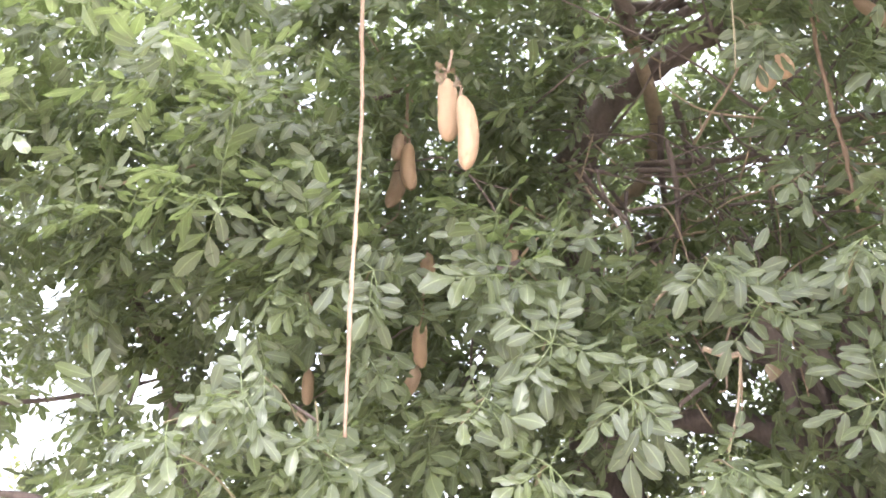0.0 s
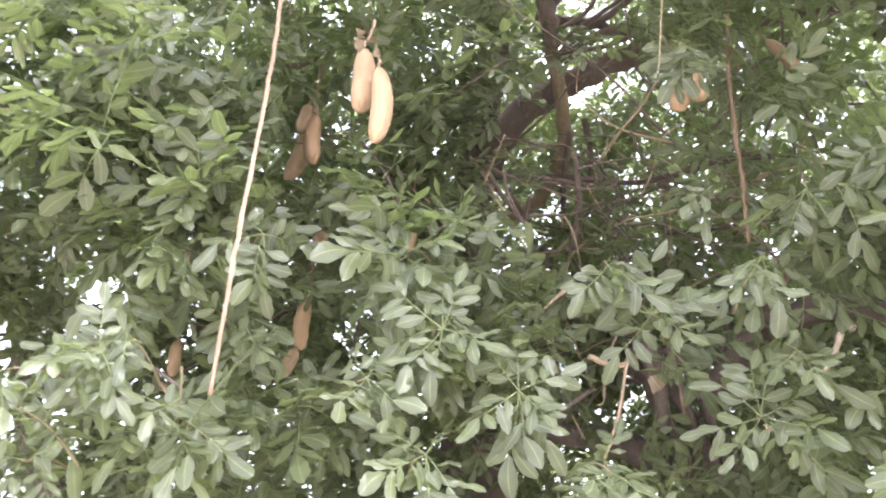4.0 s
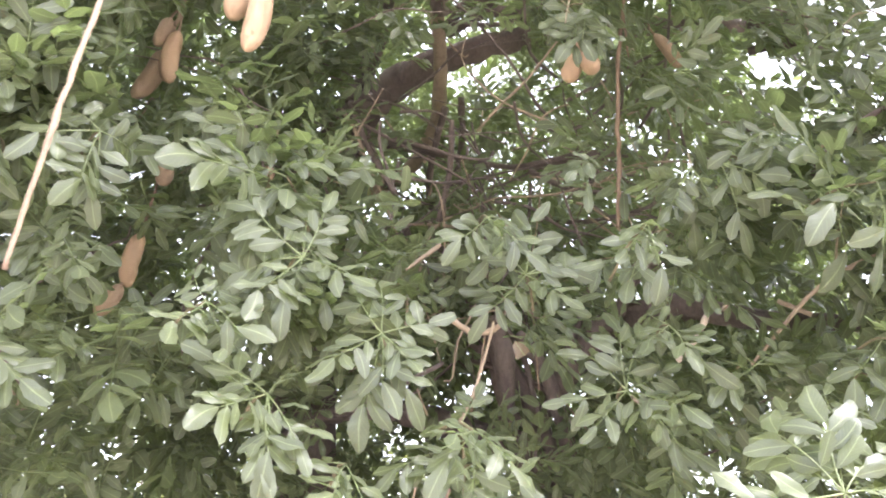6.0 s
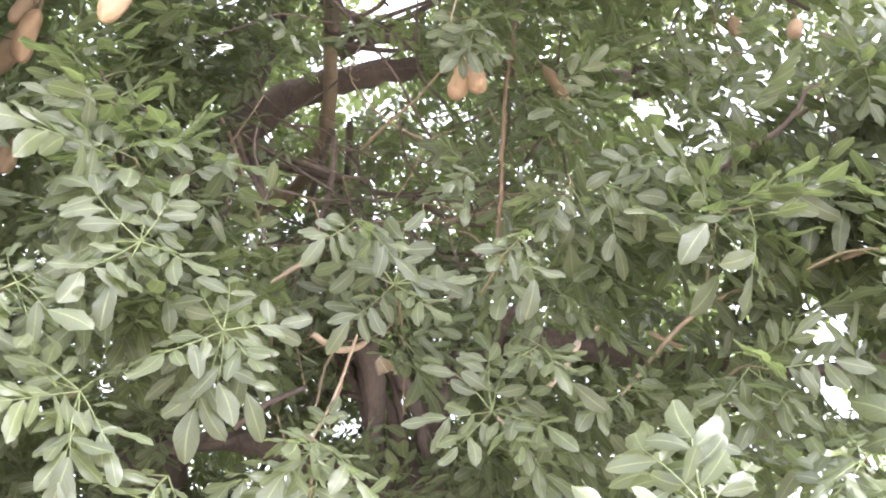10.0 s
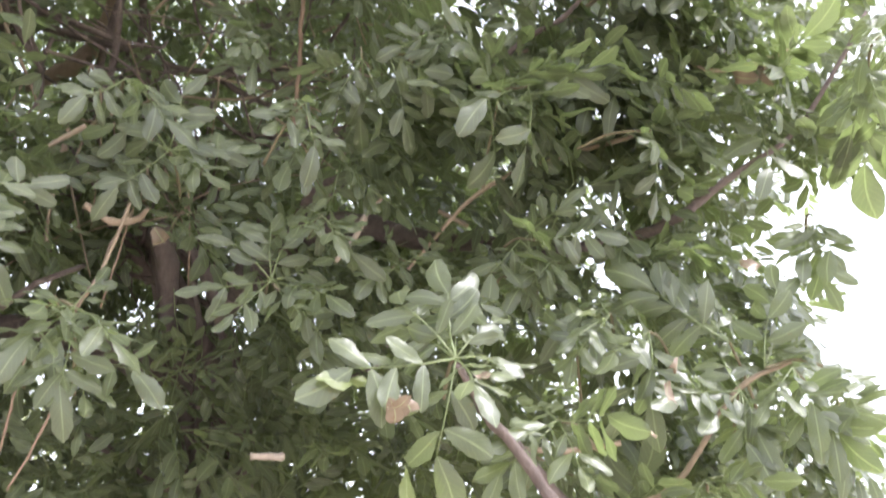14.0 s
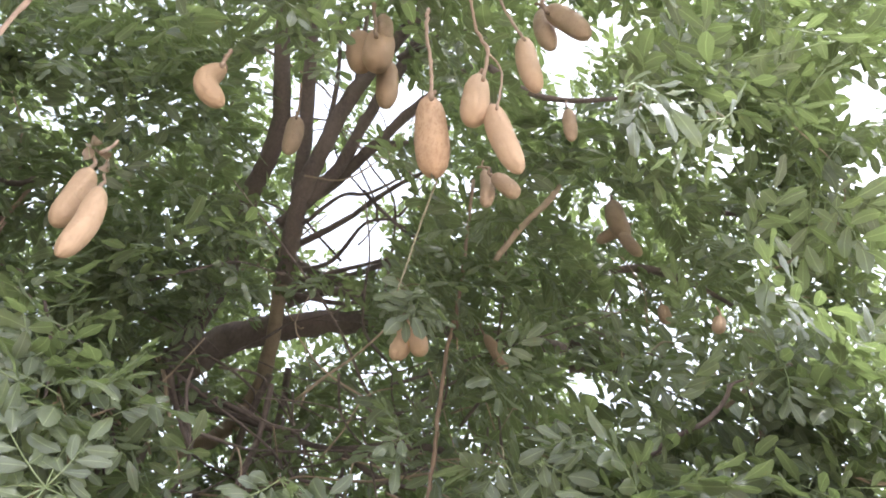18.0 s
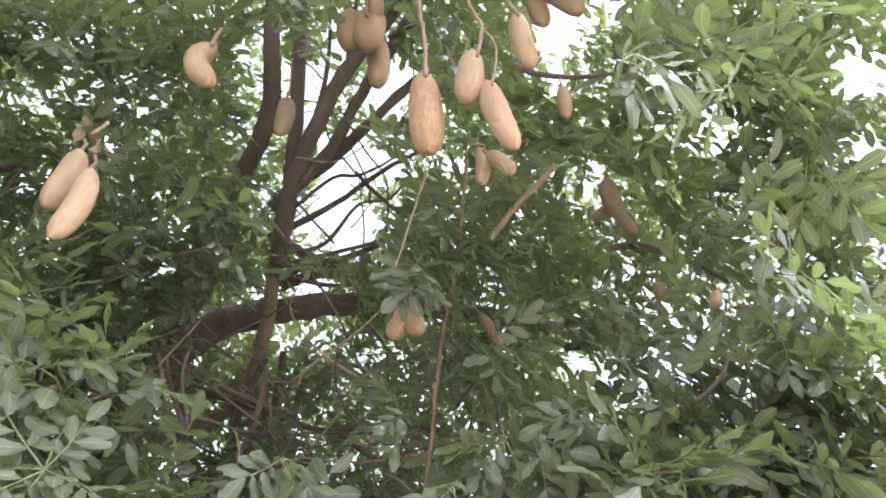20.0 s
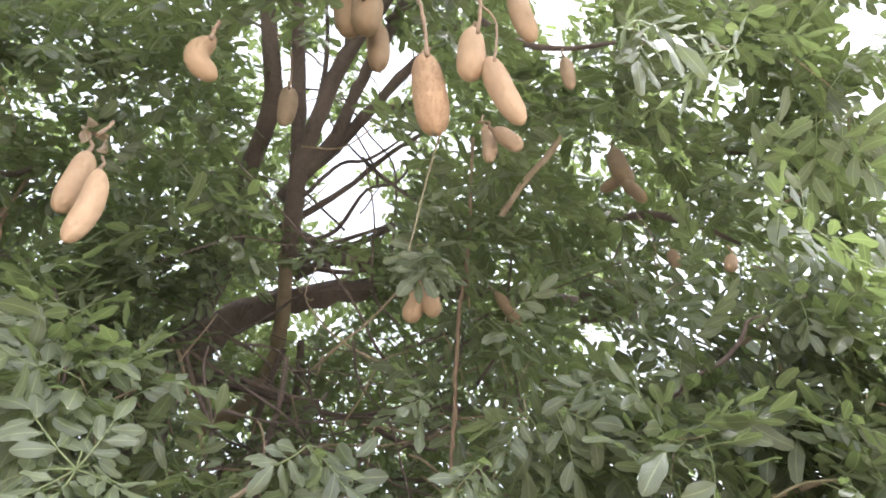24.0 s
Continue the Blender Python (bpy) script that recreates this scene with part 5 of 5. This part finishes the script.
whorl((1.46, 2.55, 2.25), [(1.31, 2.65, 2.50), (1.19, 2.60, 2.16), (1.28, 2.51, 2.06), (1.50, 2.56, 2.53), (1.69, 2.51, 2.37), (1.54, 2.31, 2.15), (1.73, 2.45, 2.06), (1.42, 2.36, 2.08), (1.43, 2.59, 2.54)])
whorl((0.61, 2.50, 2.24), [(0.62, 2.36, 2.03), (0.41, 2.44, 2.06), (0.76, 2.40, 2.03), (0.60, 2.47, 1.96), (0.85, 2.53, 2.38), (0.63, 2.55, 2.49), (0.49, 2.61, 2.44), (0.67, 2.30, 2.11)])
whorl((0.37, 2.56, 2.44), [(0.28, 2.72, 2.53), (0.46, 2.55, 2.70), (0.48, 2.66, 2.58), (0.25, 2.45, 2.23), (0.13, 2.72, 2.46), (0.14, 2.63, 2.61), (0.35, 2.60, 2.69), (0.55, 2.38, 2.35), (0.34, 2.42, 2.22)])
whorl((0.34, 2.56, 2.03), [(0.20, 2.37, 1.92), (0.19, 2.71, 2.11), (0.31, 2.41, 1.81), (0.45, 2.38, 1.86), (0.41, 2.68, 2.18), (0.38, 2.41, 1.81), (0.13, 2.65, 2.19)])
whorl((0.14, 2.60, 2.26), [(0.22, 2.73, 2.40), (0.07, 2.42, 2.10), (0.20, 2.42, 2.09), (0.05, 2.73, 2.40), (0.23, 2.39, 2.16)])
whorl((0.97, 2.72, 2.10), [(1.05, 2.50, 1.98), (0.90, 2.53, 1.95), (0.89, 2.93, 2.14), (1.07, 2.80, 2.29)])
whorl((0.98, 2.65, 1.96), [(1.03, 2.41, 1.86), (0.83, 2.48, 1.86), (0.97, 2.46, 1.79)])
whorl((0.91, 2.66, 2.01), [(0.70, 2.57, 1.88), (0.78, 2.53, 1.84)])
whorl((0.58, 2.58, 1.89), [(0.47, 2.38, 1.79), (0.43, 2.77, 1.92), (0.59, 2.37, 1.75)])
whorl((1.70, 2.29, 3.05), [(1.82, 2.27, 2.77), (1.88, 2.12, 2.87), (1.76, 2.06, 2.90)])
whorl((1.65, 2.38, 3.07), [(1.77, 2.45, 2.78), (1.47, 2.41, 2.88), (1.55, 2.46, 2.82), (1.76, 2.30, 2.82)])
whorl((1.59, 2.73, 2.89), [(1.57, 2.69, 2.62), (1.61, 2.57, 2.68), (1.46, 2.66, 2.69)])
whorl((1.85, 2.17, 3.18), [(1.62, 2.29, 3.05), (1.72, 2.18, 2.95), (1.77, 2.03, 2.98)])
whorl((1.77, 2.03, 2.08), [(1.74, 2.23, 2.24), (1.81, 2.16, 2.27), (1.93, 2.05, 2.22)])
whorl((1.87, 2.40, 2.38), [(2.04, 2.40, 2.52), (1.85, 2.58, 2.51), (1.67, 2.33, 2.24), (2.09, 2.39, 2.43)])
whorl((2.21, 2.26, 2.37), [(2.22, 2.39, 2.57), (2.39, 2.26, 2.47), (2.12, 2.05, 2.25), (2.29, 2.39, 2.49)])
whorl((2.04, 1.89, 1.98), [(2.09, 2.01, 2.19), (2.23, 1.85, 2.10), (2.13, 1.96, 2.18), (2.25, 1.87, 2.02)])
whorl((2.32, 2.21, 2.84), [(2.22, 2.21, 2.59), (2.25, 2.04, 2.66), (2.13, 2.24, 2.66)])
whorl((2.39, 1.83, 3.26), [(2.26, 1.80, 3.04), (2.33, 1.81, 3.00), (2.36, 1.68, 3.04), (2.56, 1.79, 3.37)])
whorl((2.33, 1.64, 3.43), [(2.41, 1.56, 3.63), (2.34, 1.69, 3.64), (2.25, 1.58, 3.19), (2.10, 1.68, 3.30), (2.32, 1.59, 3.68)])
whorl((1.40, 1.73, 1.81), [(1.14, 1.83, 1.73), (1.63, 1.70, 1.88), (1.31, 1.53, 1.69), (1.34, 1.74, 1.53), (1.41, 1.82, 2.07), (1.55, 1.72, 2.01), (1.35, 1.93, 1.98), (1.48, 1.81, 2.01), (1.34, 1.87, 2.05)])
whorl((1.81, 1.80, 1.75), [(1.58, 1.75, 1.66), (1.71, 1.63, 1.58), (1.60, 1.82, 1.57), (1.88, 1.95, 1.87), (1.72, 1.58, 1.67)])
whorl((2.29, 1.56, 1.85), [(2.04, 1.63, 1.81), (2.13, 1.55, 1.64), (2.36, 1.68, 2.04), (2.13, 1.47, 1.66), (2.07, 1.56, 1.72), (2.16, 1.42, 1.67)])
whorl((2.33, 1.43, 1.89), [(2.26, 1.31, 1.65), (2.53, 1.37, 1.93), (2.15, 1.36, 1.74), (2.11, 1.43, 1.76), (2.22, 1.35, 1.65)])
whorl((2.35, 1.51, 1.91), [(2.37, 1.48, 2.23), (2.53, 1.44, 2.03), (2.49, 1.48, 2.09)])
whorl((2.42, 1.36, 1.86), [(2.25, 1.23, 1.73), (2.61, 1.31, 1.93), (2.26, 1.32, 1.65)])
whorl((2.11, 1.70, 2.01), [(2.10, 1.78, 1.70), (1.89, 1.72, 1.88), (2.05, 1.64, 1.73)])
whorl((2.34, 1.59, 2.00), [(2.15, 1.84, 2.25), (2.35, 1.73, 2.25), (2.39, 1.79, 2.12)])
whorl((2.04, 1.77, 2.06), [(1.81, 1.75, 1.95), (2.12, 1.89, 2.21), (1.84, 1.77, 1.89)])
whorl((2.22, 1.66, 1.63), [(2.14, 1.42, 1.56), (1.98, 1.64, 1.54), (2.08, 1.49, 1.50), (2.45, 1.55, 1.68)])
whorl((0.88, 2.44, 2.00), [(0.89, 2.36, 1.73), (0.97, 2.22, 1.90), (0.75, 2.25, 1.91), (0.76, 2.28, 1.84)])
whorl((2.43, 1.03, 2.78), [(2.51, 1.11, 2.96), (2.31, 1.03, 2.55), (2.24, 1.11, 2.63)])
whorl((2.34, 1.81, 3.47), [(2.38, 1.65, 3.70), (2.34, 1.63, 3.27), (2.49, 1.63, 3.61), (2.33, 2.00, 3.61), (2.34, 1.87, 3.68), (2.43, 1.85, 3.18), (2.49, 1.68, 3.23)])
whorl((1.10, 1.22, 3.45), [(1.16, 1.13, 3.21), (1.23, 1.20, 3.60), (0.97, 1.20, 3.25), (1.17, 1.08, 3.23), (1.12, 1.21, 3.20)])
whorl((1.42, 1.15, 3.53), [(1.24, 1.20, 3.35), (1.53, 1.11, 3.69), (1.35, 1.26, 3.30), (1.27, 1.35, 3.39)])
whorl((2.29, 1.93, 3.11), [(2.48, 1.87, 3.21), (2.13, 1.96, 2.91), (2.23, 1.90, 2.85), (2.28, 1.74, 2.92)])
whorl((0.97, 2.62, 2.78), [(1.14, 2.69, 2.88), (0.84, 2.53, 2.57), (1.12, 2.45, 2.62), (0.83, 2.59, 2.55), (1.03, 2.48, 2.57)])
whorl((0.52, 2.35, 2.22), [(0.60, 2.44, 2.43)])
whorl((-0.73, 2.81, 2.33), [(-0.85, 2.59, 2.23), (-0.79, 2.84, 2.60), (-0.62, 2.94, 2.50), (-0.76, 2.66, 2.10), (-1.01, 2.85, 2.34), (-0.55, 2.70, 2.14), (-0.66, 2.74, 2.05)])
whorl((-0.28, 2.90, 2.87), [(-0.31, 2.81, 2.61), (-0.11, 3.06, 2.94), (-0.44, 2.97, 3.05), (-0.21, 2.90, 2.58), (-0.48, 2.76, 2.73)])
whorl((-0.57, 3.00, 2.81), [(-0.63, 2.78, 2.69), (-0.55, 3.11, 2.99), (-0.61, 2.82, 2.62), (-0.49, 2.89, 2.57)])
whorl((1.37, 2.28, 2.71), [(1.32, 2.18, 2.46), (1.20, 2.13, 2.59), (1.22, 2.19, 2.51)])
whorl((1.29, 2.51, 3.80), [(1.26, 2.50, 3.53), (1.36, 2.48, 3.53), (1.20, 2.51, 3.55), (1.30, 2.46, 3.54), (1.31, 2.36, 3.59)])
whorl((1.57, 2.46, 2.47), [(1.53, 2.26, 2.31), (1.54, 2.64, 2.60), (1.40, 2.37, 2.32), (1.62, 2.27, 2.28)])
whorl((2.37, 1.08, 2.68), [(2.57, 1.18, 2.33), (2.28, 1.17, 2.44), (2.45, 1.15, 2.38), (2.53, 1.25, 2.37), (2.26, 1.04, 2.44)])
whorl((2.57, 1.37, 2.39), [(2.51, 1.32, 2.12), (2.41, 1.41, 2.18), (2.41, 1.33, 2.18)])
whorl((2.14, 2.05, 3.67), [(2.15, 1.91, 3.45), (2.15, 2.10, 3.88), (2.15, 2.00, 3.40), (1.93, 2.09, 3.52)])

near_sprays = []
g = np.random.default_rng(21)
for hub, axis, count, scale in SHOOTS:
    # these leaves are turned towards the camera's side, not the sun
    near_sprays.append((np.array(hub), unit(axis), spray_frames(hub, axis, count, scale, g, 0.12, (-0.15, -0.85, 0.65), 0.16)))
whorl_sprays = []
for hub, tips in WHORLS:
    frames = []
    for tip in tips:
        # upper side faces the camera's standpoint, tipped a little upwards
        face = unit(EYE_SIDE - hub) * 0.75 + np.array((0, 0, 0.5)) + g.normal(0, 0.24, 3)
        frames.append(leaf_frame(hub, tip - hub, face, np.linalg.norm(tip - hub) / 0.41 * g.uniform(0.97, 1.05)))
    whorl_sprays.append((hub, unit(unit(EYE_SIDE - hub) * 0.8 + (0, 0, 0.1) + g.normal(0, 0.2, 3)), frames))
more = []
places, origins = [], []
for mid, size, shoots, scale in BOUGHS:
    for _ in range(shoots):
        places.append(np.array(mid) + unit(g.normal(0, 1, 3)) * g.uniform(0.2, 1.0) ** 0.5 * np.array(size))
        origins.append(scale)
shut = open_places(places)
for p, scale, closed in zip(places, origins, shut):
    if closed:
        continue
    axis = unit(unit(p - CROWN_MID) * (0.6, 0.6, 0.2) + (0, -0.25, 0.15) + g.normal(0, 0.35, 3))
    # bough leaves, too, lean their faces towards the camera's side
    more.append((p, axis, spray_frames(p, axis, int(g.integers(4, 7)), scale * g.uniform(0.8, 1.15), g, 0.25, (-0.12, -0.65, 0.75), 0.28)))
more.sort(key=lambda q: np.linalg.norm(q[0] - EYE_SIDE))
LEAF_OBJECTS = 300
made = 0
leaf_meshes = []
for v, f, uv in NEAR_LEAVES:
    ob = add_mesh("leaf", v, f, LEAF, None, "", True, uv)
    leaf_meshes.append(ob.data)
    bpy.data.objects.remove(ob)
joined = []
sprays = whorl_sprays + near_sprays + more
fine = iter(clear_ones([m for spray in near_sprays + more for m in spray[2]]))
for i, (hub, axis, frames) in enumerate(sprays):
    frames = [m for m in frames if i < len(whorl_sprays) or next(fine)]
    if made + len(frames) > LEAF_OBJECTS:
        joined += frames
        continue
    if len(frames) < 2:
        continue
    tail = hub - axis * 0.24 + np.array((0, 0, -0.05))
    twig = stem("leafy_twig", [(*tail, 0.0052), (*(hub - axis * 0.12), 0.0042), (*hub, 0.0032)], STALK_OLIVE, TREE, "", 6, 4, 0.1, made + 5, 0.2)
    for m in frames:
        leaf = new("leaf", leaf_meshes[made % len(leaf_meshes)])
        leaf.parent, leaf.matrix_local = twig, Matrix(m.tolist())
        made += 1
near_part = [m for m in joined if np.linalg.norm(m[:3, 3] - EYE_SIDE) < 3.6]
deep_part = [m for m in joined if np.linalg.norm(m[:3, 3] - EYE_SIDE) >= 3.6]
join_leaves("outer_foliage", near_part, MID_LEAVES, LEAF, TREE, "large green pinnate leaves of the outer boughs")
join_leaves("bough_foliage", deep_part, FAR_LEAVES, LEAF, TREE, "green pinnate leaves of the inner boughs")

# The rest of the crown: shoots spread through its volume, kept by distance and heading from the camera to fill its
# view.
g = np.random.default_rng(5)
clumps = [[] for _ in range(8)]
d = g.normal(0, 1, (60000, 3))
d *= (g.uniform(0, 1, 60000) ** 0.38 / np.linalg.norm(d, axis=1))[:, None]
P = CROWN_MID + d * CROWN_SIZE
away = P - EYE_SIDE
far = np.linalg.norm(away, axis=1)
turn = np.degrees(np.arctan2(away[:, 0], away[:, 1]))
keep = np.where((far > 3.6) & (far < 6.6), 0.72, np.where(far > 6.6, np.where(turn > 30, 1.0, 0.75), 0.25))
keep[(turn > 48) & (P[:, 2] < 4.5)] *= 0.7
keep[(turn < -42) | (turn > 85)] *= 0.3
for a, b, r, part in THIN:
    s = np.clip(((P - a) @ (b - a)) / ((b - a) @ (b - a)), 0, 1.05)
    keep[(np.linalg.norm(P - a - s[:, None] * (b - a), axis=1) < r * s) & (s < 1.04)] *= part
ok = (P[:, 2] > np.where(P[:, 1] > 3.6, 0.9, 1.3) + 0.4 * g.random(len(P))) & (far > 2.9) & (g.random(len(P)) < keep)
ok &= np.linalg.norm(P - (0.5, 1.4, 2.7), axis=1) > 1.3
P = P[ok]
P = P[~open_places(P)]
# leaves stand in clumps with gaps between
lump = np.array([noise.noise(Vector(p * 0.9)) + 0.6 * noise.noise(Vector(p * 2.1 + 7.0)) for p in P])
shoots = P[lump > -0.5][:5600]
for p in shoots:
    reach = np.linalg.norm(p - EYE_SIDE)
    axis = unit(unit(p - CROWN_MID) * (0.7, 0.7, 0.5) + np.array((0, 0, 0.2)) + g.normal(0, 0.45, 3))
    fr = spray_frames(p, axis, int(g.integers(5, 9) if reach < 6.6 else g.integers(4, 7)), g.uniform(0.68, 0.95) * (1.0 if reach < 6.6 else 0.98), g, 0.35, (0, -0.25, 1.0), 0.35)
    clumps[int((math.atan2(p[1] - CROWN_MID[1], p[0] - CROWN_MID[0]) / (2 * math.pi) + 0.5) * 7.99)] += fr
for fr in clumps:
    fr = [m for m, k in zip(fr, clear_ones(fr, 0.03)) if k] if fr else fr
    for close in (True, False):
        part_of = [m for m in fr if (np.linalg.norm(m[:3, 3] - EYE_SIDE) < 5.2) == close]
        if part_of:
            join_leaves("crown_foliage", part_of, FAR_LEAVES if close else DEEP_LEAVES, LEAF, TREE, "dense dark green pinnate leaves of the crown")


# ---- bare inner twigs ----
def inner_twigs(count, mid, size, lengths, radii, rise, seed):
    """Thin crooked twigs in the shade of the crown."""
    g = np.random.default_rng(seed)
    for i in range(count):
        p = np.array(mid) + unit(g.normal(0, 1, 3)) * g.uniform(0, 1) ** 0.4 * np.array(size)
        way = unit((g.normal(0, 1), g.normal(0, 0.5), g.normal(rise, 0.45)))
        length, r = g.uniform(*lengths), g.uniform(*radii)
        if min(np.linalg.norm(p + way * length * s - EYE_SIDE) for s in (0, 0.5, 1)) < 3.95:
            continue
        bow = g.normal(0, 0.12, 3) * length
        pts = [(*(p + way * length * s + bow * math.sin(3.14 * s) + g.normal(0, 0.02, 3) * length), r * (1 - 0.6 * s)) for s in (0, 0.25, 0.5, 0.75, 1.0)]
        stem("twig", pts, BARK if i % 3 else TWIG, TREE, "", 6, 3, 0.1, seed + i, 0.2)


inner_twigs(70, (1.7, 4.3, 4.1), (1.7, 1.0, 1.0), (0.5, 1.5), (0.005, 0.012), 0.1, 300)
inner_twigs(26, (1.5, 4.6, 4.0), (1.3, 0.8, 0.9), (0.6, 1.3), (0.006, 0.014), -2.2, 420)
inner_twigs(22, (1.9, 3.5, 3.9), (0.9, 0.6, 0.35), (0.5, 1.2), (0.004, 0.008), 0.0, 470)
inner_twigs(34, (1.5, 4.4, 6.4), (1.6, 1.2, 1.0), (0.6, 1.5), (0.006, 0.014), 0.5, 520)
inner_twigs(30, (3.2, 2.8, 4.4), (1.2, 1.0, 1.0), (0.5, 1.2), (0.004, 0.009), 0.1, 570)
inner_twigs(24, (-0.8, 4.6, 3.8), (1.4, 0.7, 1.4), (0.5, 1.2), (0.004, 0.010), 0.1, 620)
inner_twigs(26, (1.9, 3.3, 2.4), (1.4, 0.8, 0.6), (0.5, 1.2), (0.005, 0.012), 0.0, 670)
inner_twigs(34, (1.4, 4.9, 3.9), (1.3, 0.6, 0.9), (0.6, 1.4), (0.005, 0.011), -0.5, 720)



# ---- dry and yellowing leaves, dead sticks ----
def dry_leaf(place, length, label, seed):
    """A dead leaflet, curled up, hanging in the crown."""
    g = np.random.default_rng(seed)
    v, f, uv = leaflet(7, g)
    v = v.copy()
    s = v[:, 1].copy()
    bend = g.uniform(1.2, 2.2)
    v[:, 1], v[:, 2] = np.sin(s * bend) / bend, v[:, 2] * 2.2 + (1 - np.cos(s * bend)) / bend
    v[:, 2] += np.abs(v[:, 0]) * g.uniform(0.6, 1.4)
    v[:, 0] *= 1.25
    v *= length * 1.15
    ob = add_mesh("dry_leaf", v, f, LEAF_DRY, TREE, label, True, uv)
    ob.matrix_local = Matrix.LocRotScale(place, Euler((g.uniform(-2.6, -0.6), g.uniform(-0.8, 0.8), g.uniform(0, 6.28))), None)


def yellow_leaf(place, along, scale):
    v, f, uv = leaflet(7, np.random.default_rng(int(place[0] * 100)))
    ob = add_mesh("leaf", v * 0.16, f, LEAF_PALE, TREE, "yellowing leaflet", True, uv)
    ob.matrix_local = Matrix(leaf_frame(np.array(place), np.array(along, float), np.array((0.1, -0.7, 0.7)), scale).tolist())


dry_leaf((1.21, 2.85, 2.46), 0.12, "curled dry brown leaf", 672)
dry_leaf((1.24, 1.75, 1.71), 0.06, "withered pale brown leaf", 700)
dry_leaf((1.255, 1.74, 1.715), 0.05, "", 668)
dry_leaf((1.235, 1.75, 1.69), 0.05, "", 712)
dry_leaf((2.65, 1.46, 3.02), 0.12, "clump of dry brown leaves", 1340)
dry_leaf((2.67, 1.46, 2.99), 0.10, "", 1355)
dry_leaf((2.63, 1.47, 3.05), 0.10, "", 1328)
dry_leaf((1.97, 1.55, 1.88), 0.06, "", 1190)
dry_leaf((1.97, 1.58, 1.83), 0.05, "", 1205)
dry_leaf((1.98, 1.65, 1.72), 0.06, "", 1320)
dry_leaf((2.14, 1.43, 2.14), 0.08, "", 1360)
dry_leaf((1.37, 1.61, 1.75), 0.04, "", 865)
dry_leaf((1.70, 2.34, 2.53), 0.05, "", 1037)
dry_leaf((1.41, 2.45, 2.20), 0.05, "", 758)
dry_leaf((3.14, 1.74, 5.16), 0.10, "", 1375)
dry_leaf((3.13, 1.79, 5.16), 0.08, "", 1360)
dry_leaf((0.73, 3.20, 1.63), 0.09, "large dry tan leaf", 60)
dry_leaf((0.77, 3.20, 1.58), 0.07, "", 80)
dry_leaf((0.71, 3.21, 1.59), 0.07, "", 40)
dry_leaf((-0.03, 2.73, 3.73), 0.09, "dry brown leaves over the fruit", 772)
dry_leaf((0.01, 2.71, 3.76), 0.08, "", 790)
dry_leaf((0.05, 2.70, 3.70), 0.07, "", 804)
dry_leaf((-0.01, 2.76, 3.78), 0.08, "", 782)
dry_leaf((1.02, 2.09, 3.85), 0.04, "", 758)
dry_leaf((1.05, 2.09, 3.84), 0.03, "", 768)
dry_leaf((2.34, 1.83, 1.78), 0.04, "", 1175)
dry_leaf((2.51, 1.89, 3.40), 0.06, "", 1475)
dry_leaf((1.31, 3.47, 1.58), 0.12, "", 150)
dry_leaf((1.34, 3.46, 1.56), 0.10, "", 165)
tagged(stem("dead_stick", [(1.83, 2.74, 2.48, 0.0082), (1.85, 2.67, 2.54, 0.0098), (1.84, 2.58, 2.61, 0.0104)], PALE_WOOD, None, "", 8, 5, 0.1, 9, 0.3), "broken pale dead stick caught in the leaves", "stick")
tagged(stem("dead_stick", [(1.66, 2.93, 1.81, 0.0097), (1.70, 2.90, 1.81, 0.0116), (1.75, 2.87, 1.81, 0.0106)], PALE_WOOD, None, "", 8, 5, 0.1, 9, 0.3), "short pale broken stick among dark leaves", "stick")
yellow_leaf((1.28, 1.86, 1.77), (-0.75, -0.1, -0.05), 0.85)
yellow_leaf((1.34, 1.82, 1.61), (0, -0.1, -1), 0.75)
yellow_leaf((1.99, 1.85, 2.07), (0.5, -0.2, 0.2), 0.60)


# ---- scrub in the distance beside the tree, and fill-in trees behind it ----
def shrub(x, y, height, seed):
    g = np.random.default_rng(seed)
    thing = tagged(new("shrub"), "pale green bushy tree on dry ground, far off", "tree", "scrub in the distance")
    thing.location = (x, y, 0)
    for k in range(4):
        a = k * 1.6 + g.uniform(0, 1)
        stem("trunk", [(0.1 * math.cos(a), 0.1 * math.sin(a), -0.1, 0.07), (0.3 * math.cos(a), 0.3 * math.sin(a), height * 0.35, 0.05), (0.7 * math.cos(a), 0.7 * math.sin(a), height * 0.75, 0.02)], BARK, thing, "", 7, 4, 0.1, seed + k)
    frames = []
    for _ in range(int(22 * height)):
        d = unit(g.normal(0, 1, 3)) * g.uniform(0.3, 1.0) ** 0.5
        p = np.array((0, 0, height * 0.6)) + d * np.array((height * 0.5, height * 0.5, height * 0.42))
        frames += spray_frames(p, d, 4, 1.5, g, 0.2)
    join_leaves("crown", frames, DEEP_LEAVES, LEAF_PALE, thing, "pale green bushy crown")


shrub(15.5, 6.6, 3.3, 801)
shrub(17.0, 4.4, 3.6, 802)
shrub(14.5, 9.4, 3.0, 803)
shrub(19.0, 2.0, 3.4, 804)
# added behind the crown to block low sky gaps, heights fitted to the view
shrub(13.0, 13.0, 4.6, 805)
shrub(9.0, 16.5, 6.2, 806)
shrub(5.0, 18.0, 6.0, 807)
shrub(1.0, 18.5, 6.4, 808)
shrub(-3.5, 17.5, 5.6, 809)
shrub(-8.0, 15.5, 4.2, 810)
